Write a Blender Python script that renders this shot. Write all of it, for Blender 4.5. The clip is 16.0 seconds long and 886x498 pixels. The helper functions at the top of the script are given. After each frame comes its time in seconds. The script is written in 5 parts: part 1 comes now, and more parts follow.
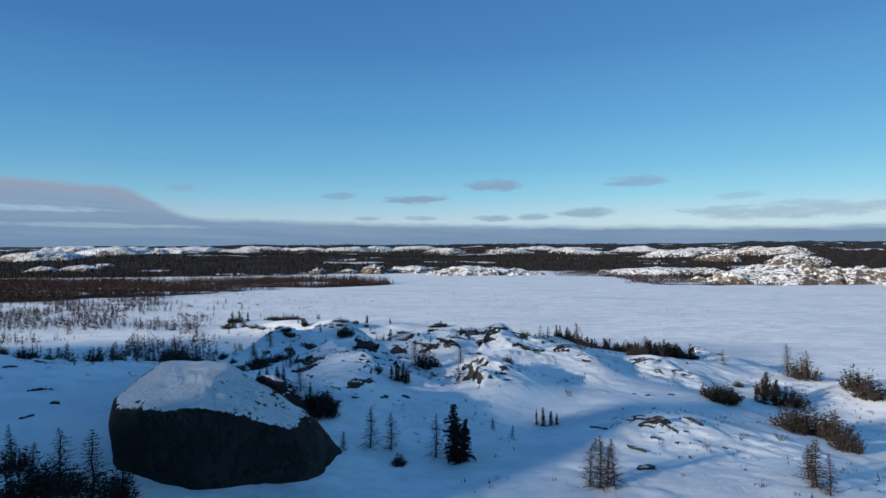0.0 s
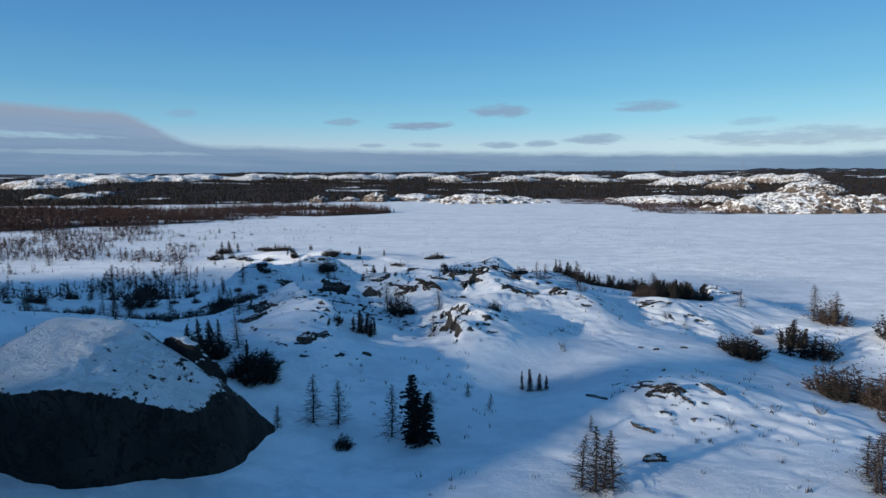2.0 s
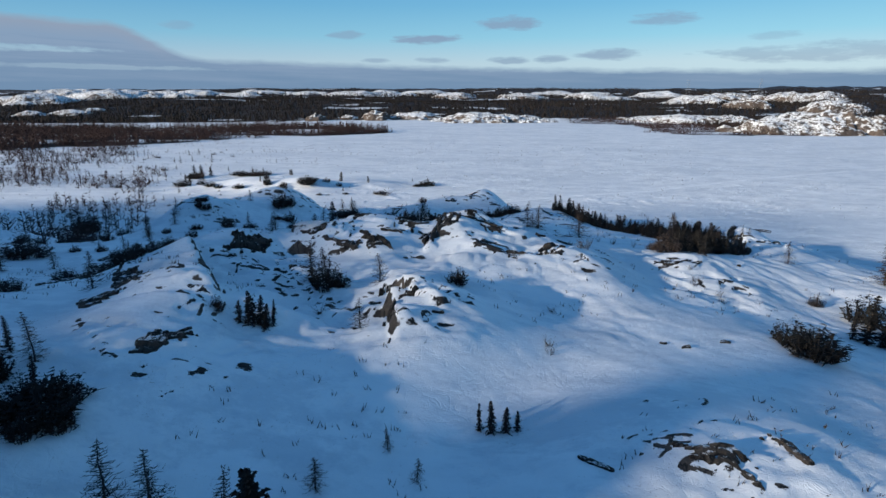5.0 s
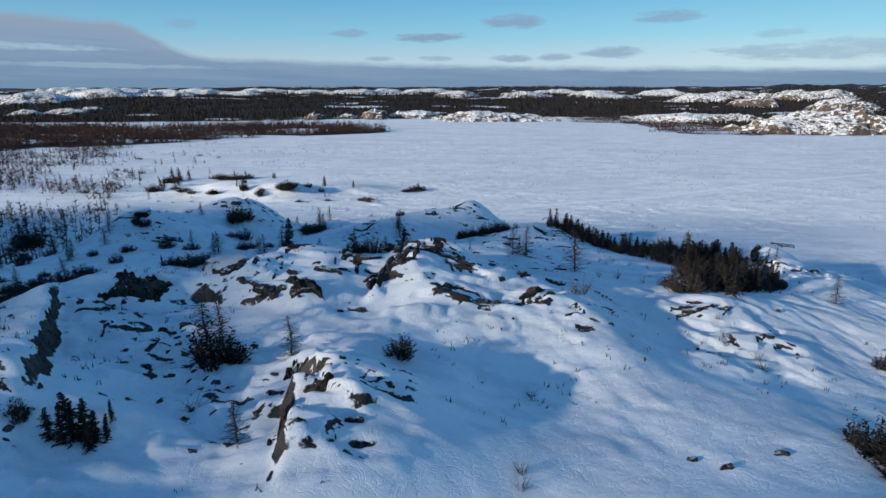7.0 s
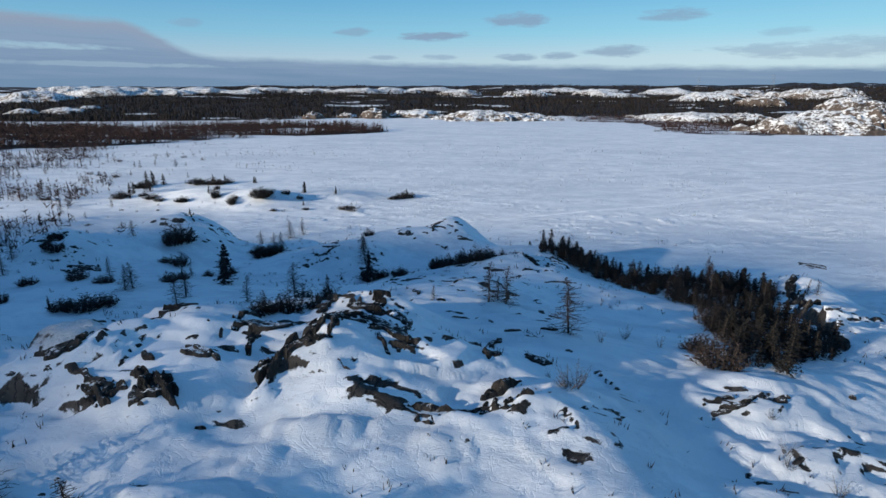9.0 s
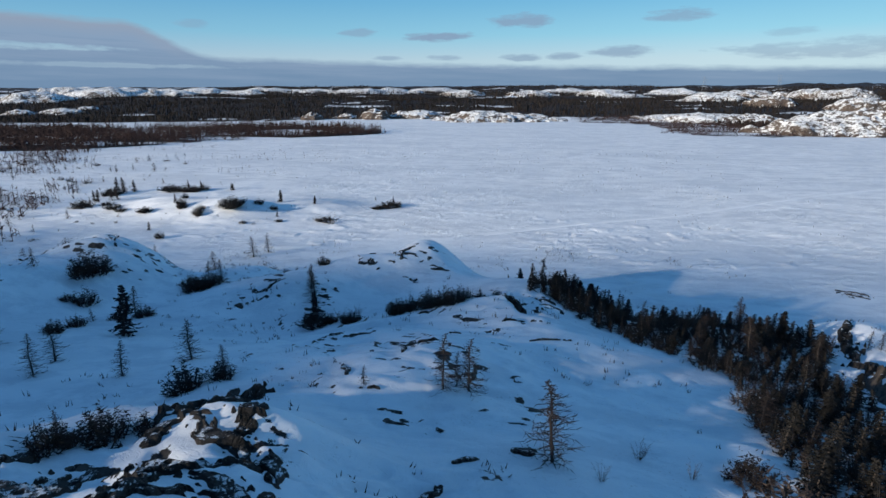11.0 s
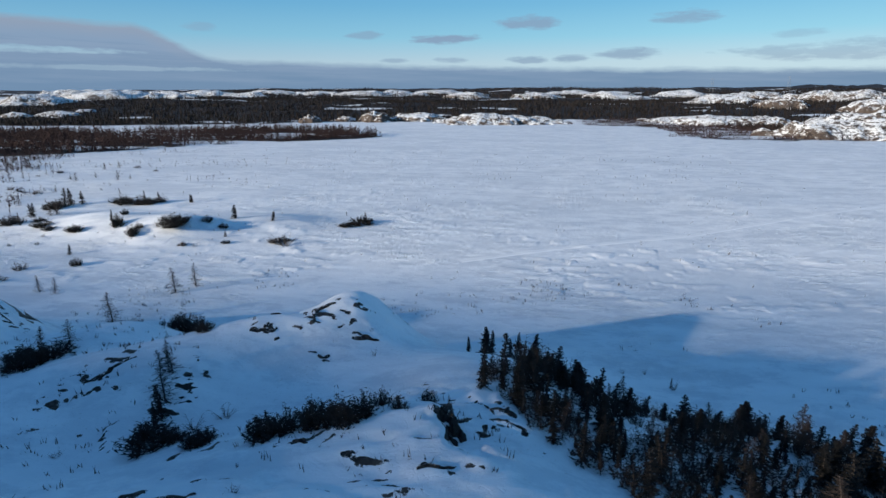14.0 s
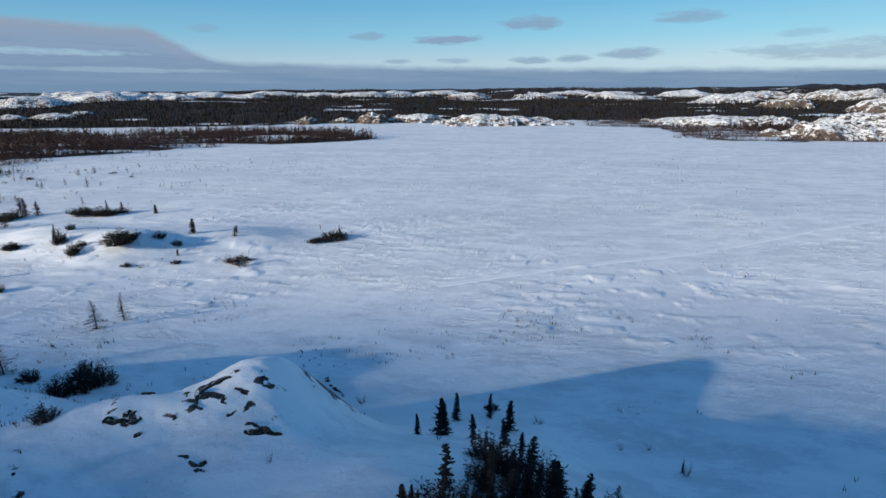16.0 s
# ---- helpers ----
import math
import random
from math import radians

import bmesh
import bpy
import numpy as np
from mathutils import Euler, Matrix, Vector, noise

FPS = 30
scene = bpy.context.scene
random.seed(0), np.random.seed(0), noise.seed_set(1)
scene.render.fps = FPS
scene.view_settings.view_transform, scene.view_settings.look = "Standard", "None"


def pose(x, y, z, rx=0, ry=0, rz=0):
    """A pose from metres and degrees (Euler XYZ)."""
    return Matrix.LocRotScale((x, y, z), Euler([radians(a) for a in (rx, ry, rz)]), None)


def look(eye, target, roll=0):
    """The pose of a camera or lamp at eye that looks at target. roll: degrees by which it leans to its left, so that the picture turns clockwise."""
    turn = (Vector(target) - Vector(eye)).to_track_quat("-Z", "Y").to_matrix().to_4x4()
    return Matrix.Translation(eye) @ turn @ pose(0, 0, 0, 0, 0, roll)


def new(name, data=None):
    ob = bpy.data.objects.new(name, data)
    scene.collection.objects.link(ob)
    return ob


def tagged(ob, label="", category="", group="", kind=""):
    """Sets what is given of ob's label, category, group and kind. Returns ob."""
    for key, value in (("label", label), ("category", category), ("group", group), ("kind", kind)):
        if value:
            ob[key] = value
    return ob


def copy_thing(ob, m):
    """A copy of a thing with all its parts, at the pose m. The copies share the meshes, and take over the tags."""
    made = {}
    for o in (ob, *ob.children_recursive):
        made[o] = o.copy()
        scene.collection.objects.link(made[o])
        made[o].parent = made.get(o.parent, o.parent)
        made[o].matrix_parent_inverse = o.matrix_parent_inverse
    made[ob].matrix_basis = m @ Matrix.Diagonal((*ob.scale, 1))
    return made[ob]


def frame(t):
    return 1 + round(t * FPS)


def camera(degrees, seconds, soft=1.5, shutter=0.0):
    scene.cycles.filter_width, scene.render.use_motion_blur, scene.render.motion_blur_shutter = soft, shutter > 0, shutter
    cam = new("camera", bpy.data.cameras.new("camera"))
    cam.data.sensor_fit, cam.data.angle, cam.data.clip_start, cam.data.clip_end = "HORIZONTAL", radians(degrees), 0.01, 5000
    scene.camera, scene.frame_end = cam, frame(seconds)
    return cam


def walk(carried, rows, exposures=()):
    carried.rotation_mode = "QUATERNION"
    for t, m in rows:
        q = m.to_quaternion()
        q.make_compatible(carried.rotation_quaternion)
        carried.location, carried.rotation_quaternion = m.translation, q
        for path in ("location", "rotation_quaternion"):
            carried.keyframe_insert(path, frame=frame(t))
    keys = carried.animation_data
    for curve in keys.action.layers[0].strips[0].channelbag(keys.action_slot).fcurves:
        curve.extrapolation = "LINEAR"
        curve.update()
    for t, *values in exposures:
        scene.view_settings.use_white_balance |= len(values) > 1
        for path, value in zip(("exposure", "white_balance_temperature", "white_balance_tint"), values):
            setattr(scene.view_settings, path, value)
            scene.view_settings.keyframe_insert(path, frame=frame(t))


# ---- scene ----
cam = camera(76.3, 16.0)
PATH = [
    (0, (2.389, 0.035, 16.605), (2.183, 2.024, 16.625), -0.1),
    (0.5, (2.83, 1.832, 16.623), (2.619, 3.821, 16.611), -0.1),
    (1, (3.208, 3.734, 16.652), (2.991, 5.721, 16.574), -0.1),
    (1.5, (3.496, 5.822, 16.642), (3.275, 7.803, 16.486), -0.1),
    (2, (3.774, 7.796, 16.637), (3.549, 9.769, 16.402), -0.1),
    (2.5, (4.107, 9.861, 16.576), (3.878, 11.822, 16.255), -0.1),
    (3, (4.408, 11.959, 16.503), (4.178, 13.902, 16.09), -0.1),
    (3.5, (4.723, 14.047, 16.468), (4.491, 15.972, 15.977), -0.1),
    (4, (5.015, 16.169, 16.467), (4.782, 18.089, 15.959), 0.0),
    (6.5, (6.583, 27.345, 16.565), (6.337, 29.262, 16.049), 0.2),
    (7, (6.969, 29.532, 16.571), (6.719, 31.448, 16.054), 0.1),
    (7.5, (7.312, 31.811, 16.582), (7.059, 33.726, 16.064), 0.1),
    (8, (7.618, 34.135, 16.624), (7.363, 36.05, 16.105), 0.1),
    (8.5, (7.961, 36.502, 16.654), (7.702, 38.416, 16.135), 0.1),
    (9, (8.28, 38.897, 16.657), (8.017, 40.81, 16.136), 0.1),
    (9.5, (8.627, 41.242, 16.695), (8.36, 43.155, 16.175), 0.1),
    (10, (8.896, 43.641, 16.692), (8.626, 45.553, 16.171), 0.1),
    (12.5, (10.709, 54.918, 16.56), (10.42, 56.829, 16.045), -0.0),
    (13, (11.092, 57.05, 16.566), (10.8, 58.96, 16.052), 0.0),
    (13.5, (11.515, 59.186, 16.54), (11.219, 61.097, 16.027), 0.0),
    (14, (11.912, 61.346, 16.512), (11.613, 63.256, 16.0), -0.0),
    (14.5, (12.322, 63.532, 16.546), (12.02, 65.442, 16.036), -0.1),
    (15, (12.725, 65.75, 16.596), (12.421, 67.66, 16.085), -0.1),
    (15.5, (13.158, 67.956, 16.607), (12.85, 69.865, 16.096), -0.2),
    (16, (13.514, 70.268, 16.596), (13.203, 72.177, 16.086), -0.2),
]
walk(cam, [(t, look(e, a, r)) for t, e, a, r in PATH])

# ---- world, sun and exposure ----
scene.view_settings.exposure = 0.85
SUN_AZ, SUN_EL = 233.0, 12.5          # compass bearing of the sun (y is north) and its height, degrees
world = bpy.data.worlds.new("winter_sky")
scene.world = world
world.use_nodes = True
wt = world.node_tree
wt.nodes.clear()


def wnode(kind, **values):
    n = wt.nodes.new(kind)
    for k, v in values.items():
        setattr(n, k, v)
    return n


def wmath(op, a, b=None, c=None, clamp=False):
    n = wnode("ShaderNodeMath", operation=op, use_clamp=clamp)
    for i, v in enumerate((a, b, c)):
        if v is None:
            continue
        if isinstance(v, (int, float)):
            n.inputs[i].default_value = v
        else:
            wt.links.new(v, n.inputs[i])
    return n.outputs[0]


def wmix(fac, a, b):
    n = wnode("ShaderNodeMix", data_type="RGBA")
    for sock, v in ((n.inputs[0], fac), (n.inputs[6], a), (n.inputs[7], b)):
        if isinstance(v, tuple):
            sock.default_value = v
        elif isinstance(v, (int, float)):
            sock.default_value = v
        else:
            wt.links.new(v, sock)
    return n.outputs[2]


sky = wnode("ShaderNodeTexSky", sky_type="NISHITA", sun_disc=False, sun_elevation=radians(SUN_EL),
            sun_rotation=radians(SUN_AZ), altitude=100.0, air_density=1.0, dust_density=0.4, ozone_density=2.5)
coord = wnode("ShaderNodeTexCoord")
sep = wnode("ShaderNodeSeparateXYZ")
wt.links.new(coord.outputs["Generated"], sep.inputs[0])
DX, DY, DZ = sep.outputs
flat = wmath("SQRT", wmath("ADD", wmath("MULTIPLY", DX, DX), wmath("MULTIPLY", DY, DY)))
ELEV = wmath("DIVIDE", DZ, wmath("MAXIMUM", flat, 0.001))
AZ = wmath("ARCTAN2", DX, DY)
# cloud grain: noise stretched along the horizon
comb = wnode("ShaderNodeCombineXYZ")
wt.links.new(wmath("MULTIPLY", AZ, 6.0), comb.inputs[0])
wt.links.new(wmath("MULTIPLY", ELEV, 30.0), comb.inputs[1])


def wnoise(vec, scale, detail, rough):
    n = wnode("ShaderNodeTexNoise")
    n.inputs["Scale"].default_value, n.inputs["Detail"].default_value, n.inputs["Roughness"].default_value = scale, detail, rough
    wt.links.new(vec, n.inputs["Vector"])
    return wmath("SUBTRACT", n.outputs["Fac"], 0.5)


GRAIN = wnoise(comb.outputs[0], 2.6, 9.0, 0.66)
comb2 = wnode("ShaderNodeCombineXYZ")
wt.links.new(wmath("MULTIPLY", AZ, 5.0), comb2.inputs[0])
wt.links.new(wmath("MULTIPLY_ADD", ELEV, 95.0, wmath("MULTIPLY", AZ, 2.0)), comb2.inputs[1])
STREAK = wnoise(comb2.outputs[0], 0.9, 6.0, 0.6)


def wisp(az, el, waz, wel, dens):
    """A small flat cloud at a bearing and height (degrees)."""
    u = wmath("DIVIDE", wmath("SUBTRACT", AZ, radians(az)), radians(waz))
    v = wmath("DIVIDE", wmath("SUBTRACT", ELEV, math.tan(radians(el))), radians(wel))
    r = wmath("ADD", wmath("MULTIPLY", u, u), wmath("MULTIPLY", v, v))
    a = wmath("ADD", wmath("SUBTRACT", 1.15, r), wmath("MULTIPLY", GRAIN, 4.4))
    return wmath("MULTIPLY", wmath("MULTIPLY", a, 1.1, clamp=True), dens)


cover = wisp(-0.8, 6.9, 2.9, 0.75, 0.75)
for row in ((13.0, 7.0, 2.8, 0.6, 0.6), (-8.7, 5.6, 3.2, 0.5, 0.85), (-16.4, 5.8, 1.8, 0.4, 0.55), (-31.0, 6.2, 1.6, 0.4, 0.35),
            (-0.7, 3.7, 2.0, 0.4, 0.6), (3.2, 3.7, 1.8, 0.35, 0.6), (8.4, 4.1, 3.4, 0.5, 0.65), (-13.6, 3.6, 1.4, 0.25, 0.5),
            (-8.0, 3.7, 1.8, 0.3, 0.5), (26.0, 3.8, 9.0, 0.8, 0.45), (22.0, 5.3, 2.0, 0.35, 0.3)):
    cover = wmath("MAXIMUM", cover, wisp(*row))
# the long bank low over the hills, higher towards the west
rise = wmath("MULTIPLY_ADD", wmath("SUBTRACT", AZ, radians(-33.0)), -1.0 / radians(7.0), 0.5, clamp=True)
rise = wmath("MULTIPLY", wmath("MULTIPLY", rise, rise), wmath("MULTIPLY_ADD", rise, -2.0, 3.0))
slope = wmath("MULTIPLY_ADD", AZ, -0.018, 0.055)
bank_top = wmath("ADD", wmath("MULTIPLY_ADD", rise, 0.045, slope), wmath("MULTIPLY", GRAIN, 0.014))
DEPTH = wmath("SUBTRACT", bank_top, ELEV)
bank = wmath("MULTIPLY", DEPTH, 95.0, clamp=True)
gap = wmath("MAXIMUM", wisp(-45.0, 3.9, 9.0, 0.30, 0.8), wisp(-38.0, 2.6, 12.0, 0.22, 0.4))
bank = wmath("MULTIPLY", bank, wmath("SUBTRACT", 1.0, gap))
cover = wmath("MAXIMUM", cover, wmath("MULTIPLY", bank, 0.93))
# clear winter blue, paler towards the horizon
ramp = wnode("ShaderNodeValToRGB")
wt.links.new(wmath("MAXIMUM", ELEV, 0.0), ramp.inputs[0])
for i, (at, col) in enumerate(((0.0, (4.0, 5.2, 5.9, 1)), (0.06, (3.9, 5.25, 6.0, 1)), (0.10, (2.2, 4.75, 6.1, 1)), (0.15, (1.35, 3.8, 5.7, 1)), (0.23, (0.85, 2.85, 5.2, 1)), (0.36, (0.52, 1.85, 4.2, 1)), (0.6, (0.25, 1.22, 3.1, 1)), (1.0, (0.55, 1.60, 3.25, 1)))):
    stop = ramp.color_ramp.elements[i] if i < 2 else ramp.color_ramp.elements.new(at)
    stop.position, stop.color = at, col
clear = wmix(0.9, sky.outputs[0], ramp.outputs[0])
# a little deeper towards the west
east = wmath("MULTIPLY_ADD", AZ, 0.9, 0.75, clamp=True)
west_tint = wnode("ShaderNodeMix", data_type="RGBA", blend_type="MULTIPLY")
west_tint.inputs[0].default_value = 1.0
wt.links.new(clear, west_tint.inputs[6])
wt.links.new(wmix(east, (0.72, 0.76, 0.84, 1.0), (1.0, 1.0, 1.0, 1.0)), west_tint.inputs[7])
clear = west_tint.outputs[2]
# clouds: blue-grey below, a warm pale edge along the top of the bank
lift = wmath("MULTIPLY_ADD", ELEV, 16.0, wmath("MULTIPLY_ADD", STREAK, 2.2, -0.3), clamp=True)
low = wmix(lift, (1.12, 1.88, 3.0, 1.0), (1.78, 2.5, 3.6, 1.0))
edge = wmath("MULTIPLY", wmath("MULTIPLY", wmath("SUBTRACT", 1.0, wmath("MULTIPLY", DEPTH, 38.0, clamp=True)), rise), 0.85)
cloud_col = wmix(edge, low, (2.4, 2.6, 3.2, 1.0))
full = wmix(cover, clear, cloud_col)
bg = wnode("ShaderNodeBackground")
bg.inputs["Strength"].default_value = 0.075
wt.links.new(full, bg.inputs["Color"])
wt.links.new(bg.outputs[0], wnode("ShaderNodeOutputWorld").inputs[0])

sun_data = bpy.data.lights.new("sun", "SUN")
sun_data.energy, sun_data.angle, sun_data.color = 3.55, radians(2.0), (1.0, 0.905, 0.76)
sun = new("sun", sun_data)
sb = Vector((math.sin(radians(SUN_AZ)) * math.cos(radians(SUN_EL)), math.cos(radians(SUN_AZ)) * math.cos(radians(SUN_EL)), math.sin(radians(SUN_EL))))
sun.matrix_world = look(sb * 200, (0, 0, 0))

# ---- materials ----


class Mat:
    """A small builder for node materials."""

    def __init__(self, name, rough=0.8):
        self.m = bpy.data.materials.new(name)
        self.m.use_nodes = True
        self.t = self.m.node_tree
        self.b = self.t.nodes["Principled BSDF"]
        self.b.inputs["Roughness"].default_value = rough
        self.b.inputs["Specular IOR Level"].default_value = 0.3
        self.pos = self.t.nodes.new("ShaderNodeNewGeometry")

    def put(self, sock, v):
        if isinstance(v, (tuple, int, float)):
            sock.default_value = v
        else:
            self.t.links.new(v, sock)

    def noise(self, scale, detail=4.0, rough=0.55, stretch=None, turn=0.0, source=None, distort=0.0):
        n = self.t.nodes.new("ShaderNodeTexNoise")
        n.inputs["Scale"].default_value, n.inputs["Detail"].default_value = scale, detail
        n.inputs["Roughness"].default_value, n.inputs["Distortion"].default_value = rough, distort
        src = source or self.pos.outputs["Position"]
        if stretch or turn:
            mp = self.t.nodes.new("ShaderNodeMapping")
            mp.inputs["Scale"].default_value = stretch or (1, 1, 1)
            mp.inputs["Rotation"].default_value = (0, 0, radians(turn))
            self.t.links.new(src, mp.inputs["Vector"])
            src = mp.outputs[0]
        self.t.links.new(src, n.inputs["Vector"])
        return n.outputs["Fac"]

    def local(self):
        return self.t.nodes.new("ShaderNodeTexCoord").outputs["Object"]

    def math(self, op, a, b=None, c=None, clamp=False):
        n = self.t.nodes.new("ShaderNodeMath")
        n.operation, n.use_clamp = op, clamp
        for i, v in enumerate((a, b, c)):
            if v is not None:
                self.put(n.inputs[i], v)
        return n.outputs[0]

    def step(self, v, lo, hi):
        n = self.t.nodes.new("ShaderNodeMapRange")
        n.interpolation_type = "SMOOTHSTEP"
        self.put(n.inputs[0], v)
        n.inputs[1].default_value, n.inputs[2].default_value = lo, hi
        return n.outputs[0]

    def mix(self, f, a, b):
        n = self.t.nodes.new("ShaderNodeMix")
        n.data_type = "RGBA"
        self.put(n.inputs[0], f), self.put(n.inputs[6], a), self.put(n.inputs[7], b)
        return n.outputs[2]

    def axis(self, which, of="Normal"):
        n = self.t.nodes.new("ShaderNodeSeparateXYZ")
        self.t.links.new(self.pos.outputs[of], n.inputs[0])
        return n.outputs[which]

    def random(self):
        return self.t.nodes.new("ShaderNodeObjectInfo").outputs["Random"]

    def bump(self, h, strength, dist):
        n = self.t.nodes.new("ShaderNodeBump")
        n.inputs["Strength"].default_value, n.inputs["Distance"].default_value = strength, dist
        self.t.links.new(h, n.inputs["Height"])
        self.t.links.new(n.outputs[0], self.b.inputs["Normal"])

    def colour(self, v):
        self.put(self.b.inputs["Base Color"], v)
        return self


SNOW, SNOW_OLD = (0.85, 0.87, 0.895, 1), (0.66, 0.695, 0.74, 1)


def rock_colour(k):
    """Grey-brown weathered granite with lichen and dark streaks."""
    big = k.noise(0.5, 5)
    fine = k.noise(7.0, 6, 0.7)
    streak = k.noise(1.6, 5, 0.6, stretch=(1.0, 1.0, 0.25))
    c = k.mix(k.step(big, 0.35, 0.65), (0.024, 0.022, 0.021, 1), (0.075, 0.062, 0.053, 1))
    c = k.mix(k.step(streak, 0.52, 0.68), c, (0.016, 0.015, 0.015, 1))
    c = k.mix(k.step(fine, 0.55, 0.75), c, (0.13, 0.11, 0.092, 1))
    # joints and cracks
    joint = k.math("ABSOLUTE", k.math("SUBTRACT", k.noise(1.1, 5, 0.6, stretch=(1.0, 1.0, 0.5), distort=0.6), 0.5))
    split = k.step(joint, 0.030, 0.008)
    return k.mix(split, c, (0.008, 0.008, 0.008, 1)), k.math("MULTIPLY_ADD", split, -0.8, fine)


def snow_ground():
    k = Mat("snow_ground", 0.75)
    rock, fine = rock_colour(k)
    drift = k.noise(0.35, 5, 0.6, stretch=(0.45, 1.4, 1), turn=20)
    grain = k.noise(2.6, 6, 0.7, stretch=(0.75, 1.15, 1), turn=20)
    glaze = k.step(k.noise(0.34, 8, 0.75, stretch=(0.55, 1.0, 1), turn=-14, distort=0.15), 0.46, 0.58)
    snow = k.mix(k.math("MULTIPLY_ADD", k.step(drift, 0.4, 0.75), 0.5, k.math("MULTIPLY", glaze, 0.7)), SNOW, SNOW_OLD)
    up = k.axis(2)
    ragged = k.math("MULTIPLY_ADD", k.math("SUBTRACT", k.noise(1.3, 6, 0.7), 0.5), 0.5, up)
    at = k.t.nodes.new("ShaderNodeAttribute")
    at.attribute_name = "bare_rock"
    worn = k.math("MULTIPLY_ADD", k.math("SUBTRACT", k.noise(4.0, 8, 0.8, stretch=(0.7, 1.2, 1)), 0.5), 2.4, at.outputs["Fac"])
    bare = k.math("MAXIMUM", k.step(ragged, 0.72, 0.67), k.step(worn, 0.52, 0.56))
    tuft = k.math("MULTIPLY", k.step(k.noise(9.0, 6, 0.8), 0.585, 0.66), k.step(k.noise(0.28, 5, 0.65), 0.47, 0.60))
    snow = k.mix(k.math("MULTIPLY", tuft, 0.6), snow, (0.20, 0.15, 0.12, 1))
    near = k.mix(bare, snow, rock)
    # dark forest floor beyond the lake
    wood = k.t.nodes.new("ShaderNodeAttribute")
    wood.attribute_name = "wooded"
    forest = k.step(k.math("MULTIPLY_ADD", k.math("SUBTRACT", k.noise(0.06, 6, 0.7), 0.5), 0.7, wood.outputs["Fac"]), 0.38, 0.5)
    floor = k.mix(k.noise(0.10, 6, 0.75), (0.008, 0.007, 0.007, 1), (0.032, 0.022, 0.019, 1))
    near = k.mix(k.math("MULTIPLY", k.step(k.noise(0.03, 5, 0.6, stretch=(0.7, 1.6, 1)), 0.50, 0.60), 0.55), near, k.mix(bare, SNOW_OLD, rock))
    k.colour(k.mix(forest, near, floor))
    patch = k.step(k.noise(0.05, 4, 0.6), 0.42, 0.62)
    waves = k.math("MULTIPLY", k.step(k.noise(0.6, 7, 0.70, stretch=(0.45, 1.0, 1), turn=-14, distort=0.1), 0.47, 0.66), patch)
    # wind-cut drifts lie on the open lake only
    waves = k.math("MULTIPLY", waves, k.math("MULTIPLY_ADD", k.step(k.axis(2, "Position"), 1.2, -0.6), 0.85, 0.15))
    k.bump(k.math("ADD", k.math("MULTIPLY_ADD", grain, 0.45, k.math("MULTIPLY", waves, 2.6)), k.math("MULTIPLY", fine, 0.15)), 0.5, 0.11)
    return k.m


def snowy_rock(name, lo=0.55, hi=0.72, tint=None, rag=0.9):
    """Rock that holds snow on its upper faces."""
    k = Mat(name, 0.85)
    rock, fine = rock_colour(k)
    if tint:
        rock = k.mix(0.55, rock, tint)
    up = k.axis(2)
    ragged = k.math("MULTIPLY_ADD", k.math("SUBTRACT", k.noise(1.9, 9, 0.78, stretch=(1.3, 1.3, 0.40)), 0.5), rag, up)
    k.colour(k.mix(k.step(ragged, lo, hi), rock, SNOW))
    k.bump(k.math("ADD", fine, k.math("MULTIPLY", k.noise(2.2, 7, 0.75, stretch=(1, 1, 2.2)), 1.6)), 0.9, 0.16)
    return k.m


def bare_rock():
    """Wind-swept gneiss: dark, streaked, lichen-spotted, with snow grains in the pits."""
    k = Mat("bare_rock", 0.85)
    rock, fine = rock_colour(k)
    pits = k.math("MULTIPLY_ADD", k.math("SUBTRACT", k.noise(3.2, 9, 0.8), 0.5), 1.5, k.axis(2))
    k.colour(k.mix(k.step(pits, 0.98, 1.06), rock, SNOW))
    k.bump(k.math("ADD", fine, k.math("MULTIPLY", k.noise(2.6, 7, 0.75, stretch=(1, 1, 2.2)), 1.6)), 0.9, 0.12)
    return k.m


def plain(name, a, b, scale=6.0, rough=0.85, bump=0.0):
    k = Mat(name, rough)
    f = k.math("ADD", k.math("MULTIPLY", k.noise(scale, 5, 0.65), 0.7), k.math("MULTIPLY", k.random(), 0.3))
    k.colour(k.mix(k.step(f, 0.3, 0.75), a, b))
    if bump:
        k.bump(k.noise(scale * 4, 4), bump, 0.02)
    return k.m


def needles(name, a, b):
    """Dark needles with a little snow caught on the upper sides."""
    k = Mat(name, 0.8)
    f = k.math("ADD", k.math("MULTIPLY", k.noise(5.0, 5, 0.65), 0.7), k.math("MULTIPLY", k.random(), 0.3))
    c = k.mix(k.step(f, 0.3, 0.75), a, b)
    cling = k.math("MULTIPLY", k.step(k.axis(2), 0.55, 0.9), k.step(k.noise(2.4, 5, 0.7), 0.66, 0.72))
    k.colour(k.mix(cling, c, (0.75, 0.78, 0.83, 1)))
    return k.m


def far_tint(name, a, b):
    k = Mat(name, 0.9)
    k.colour(k.mix(k.pos.outputs["Random Per Island"], a, b))
    return k.m


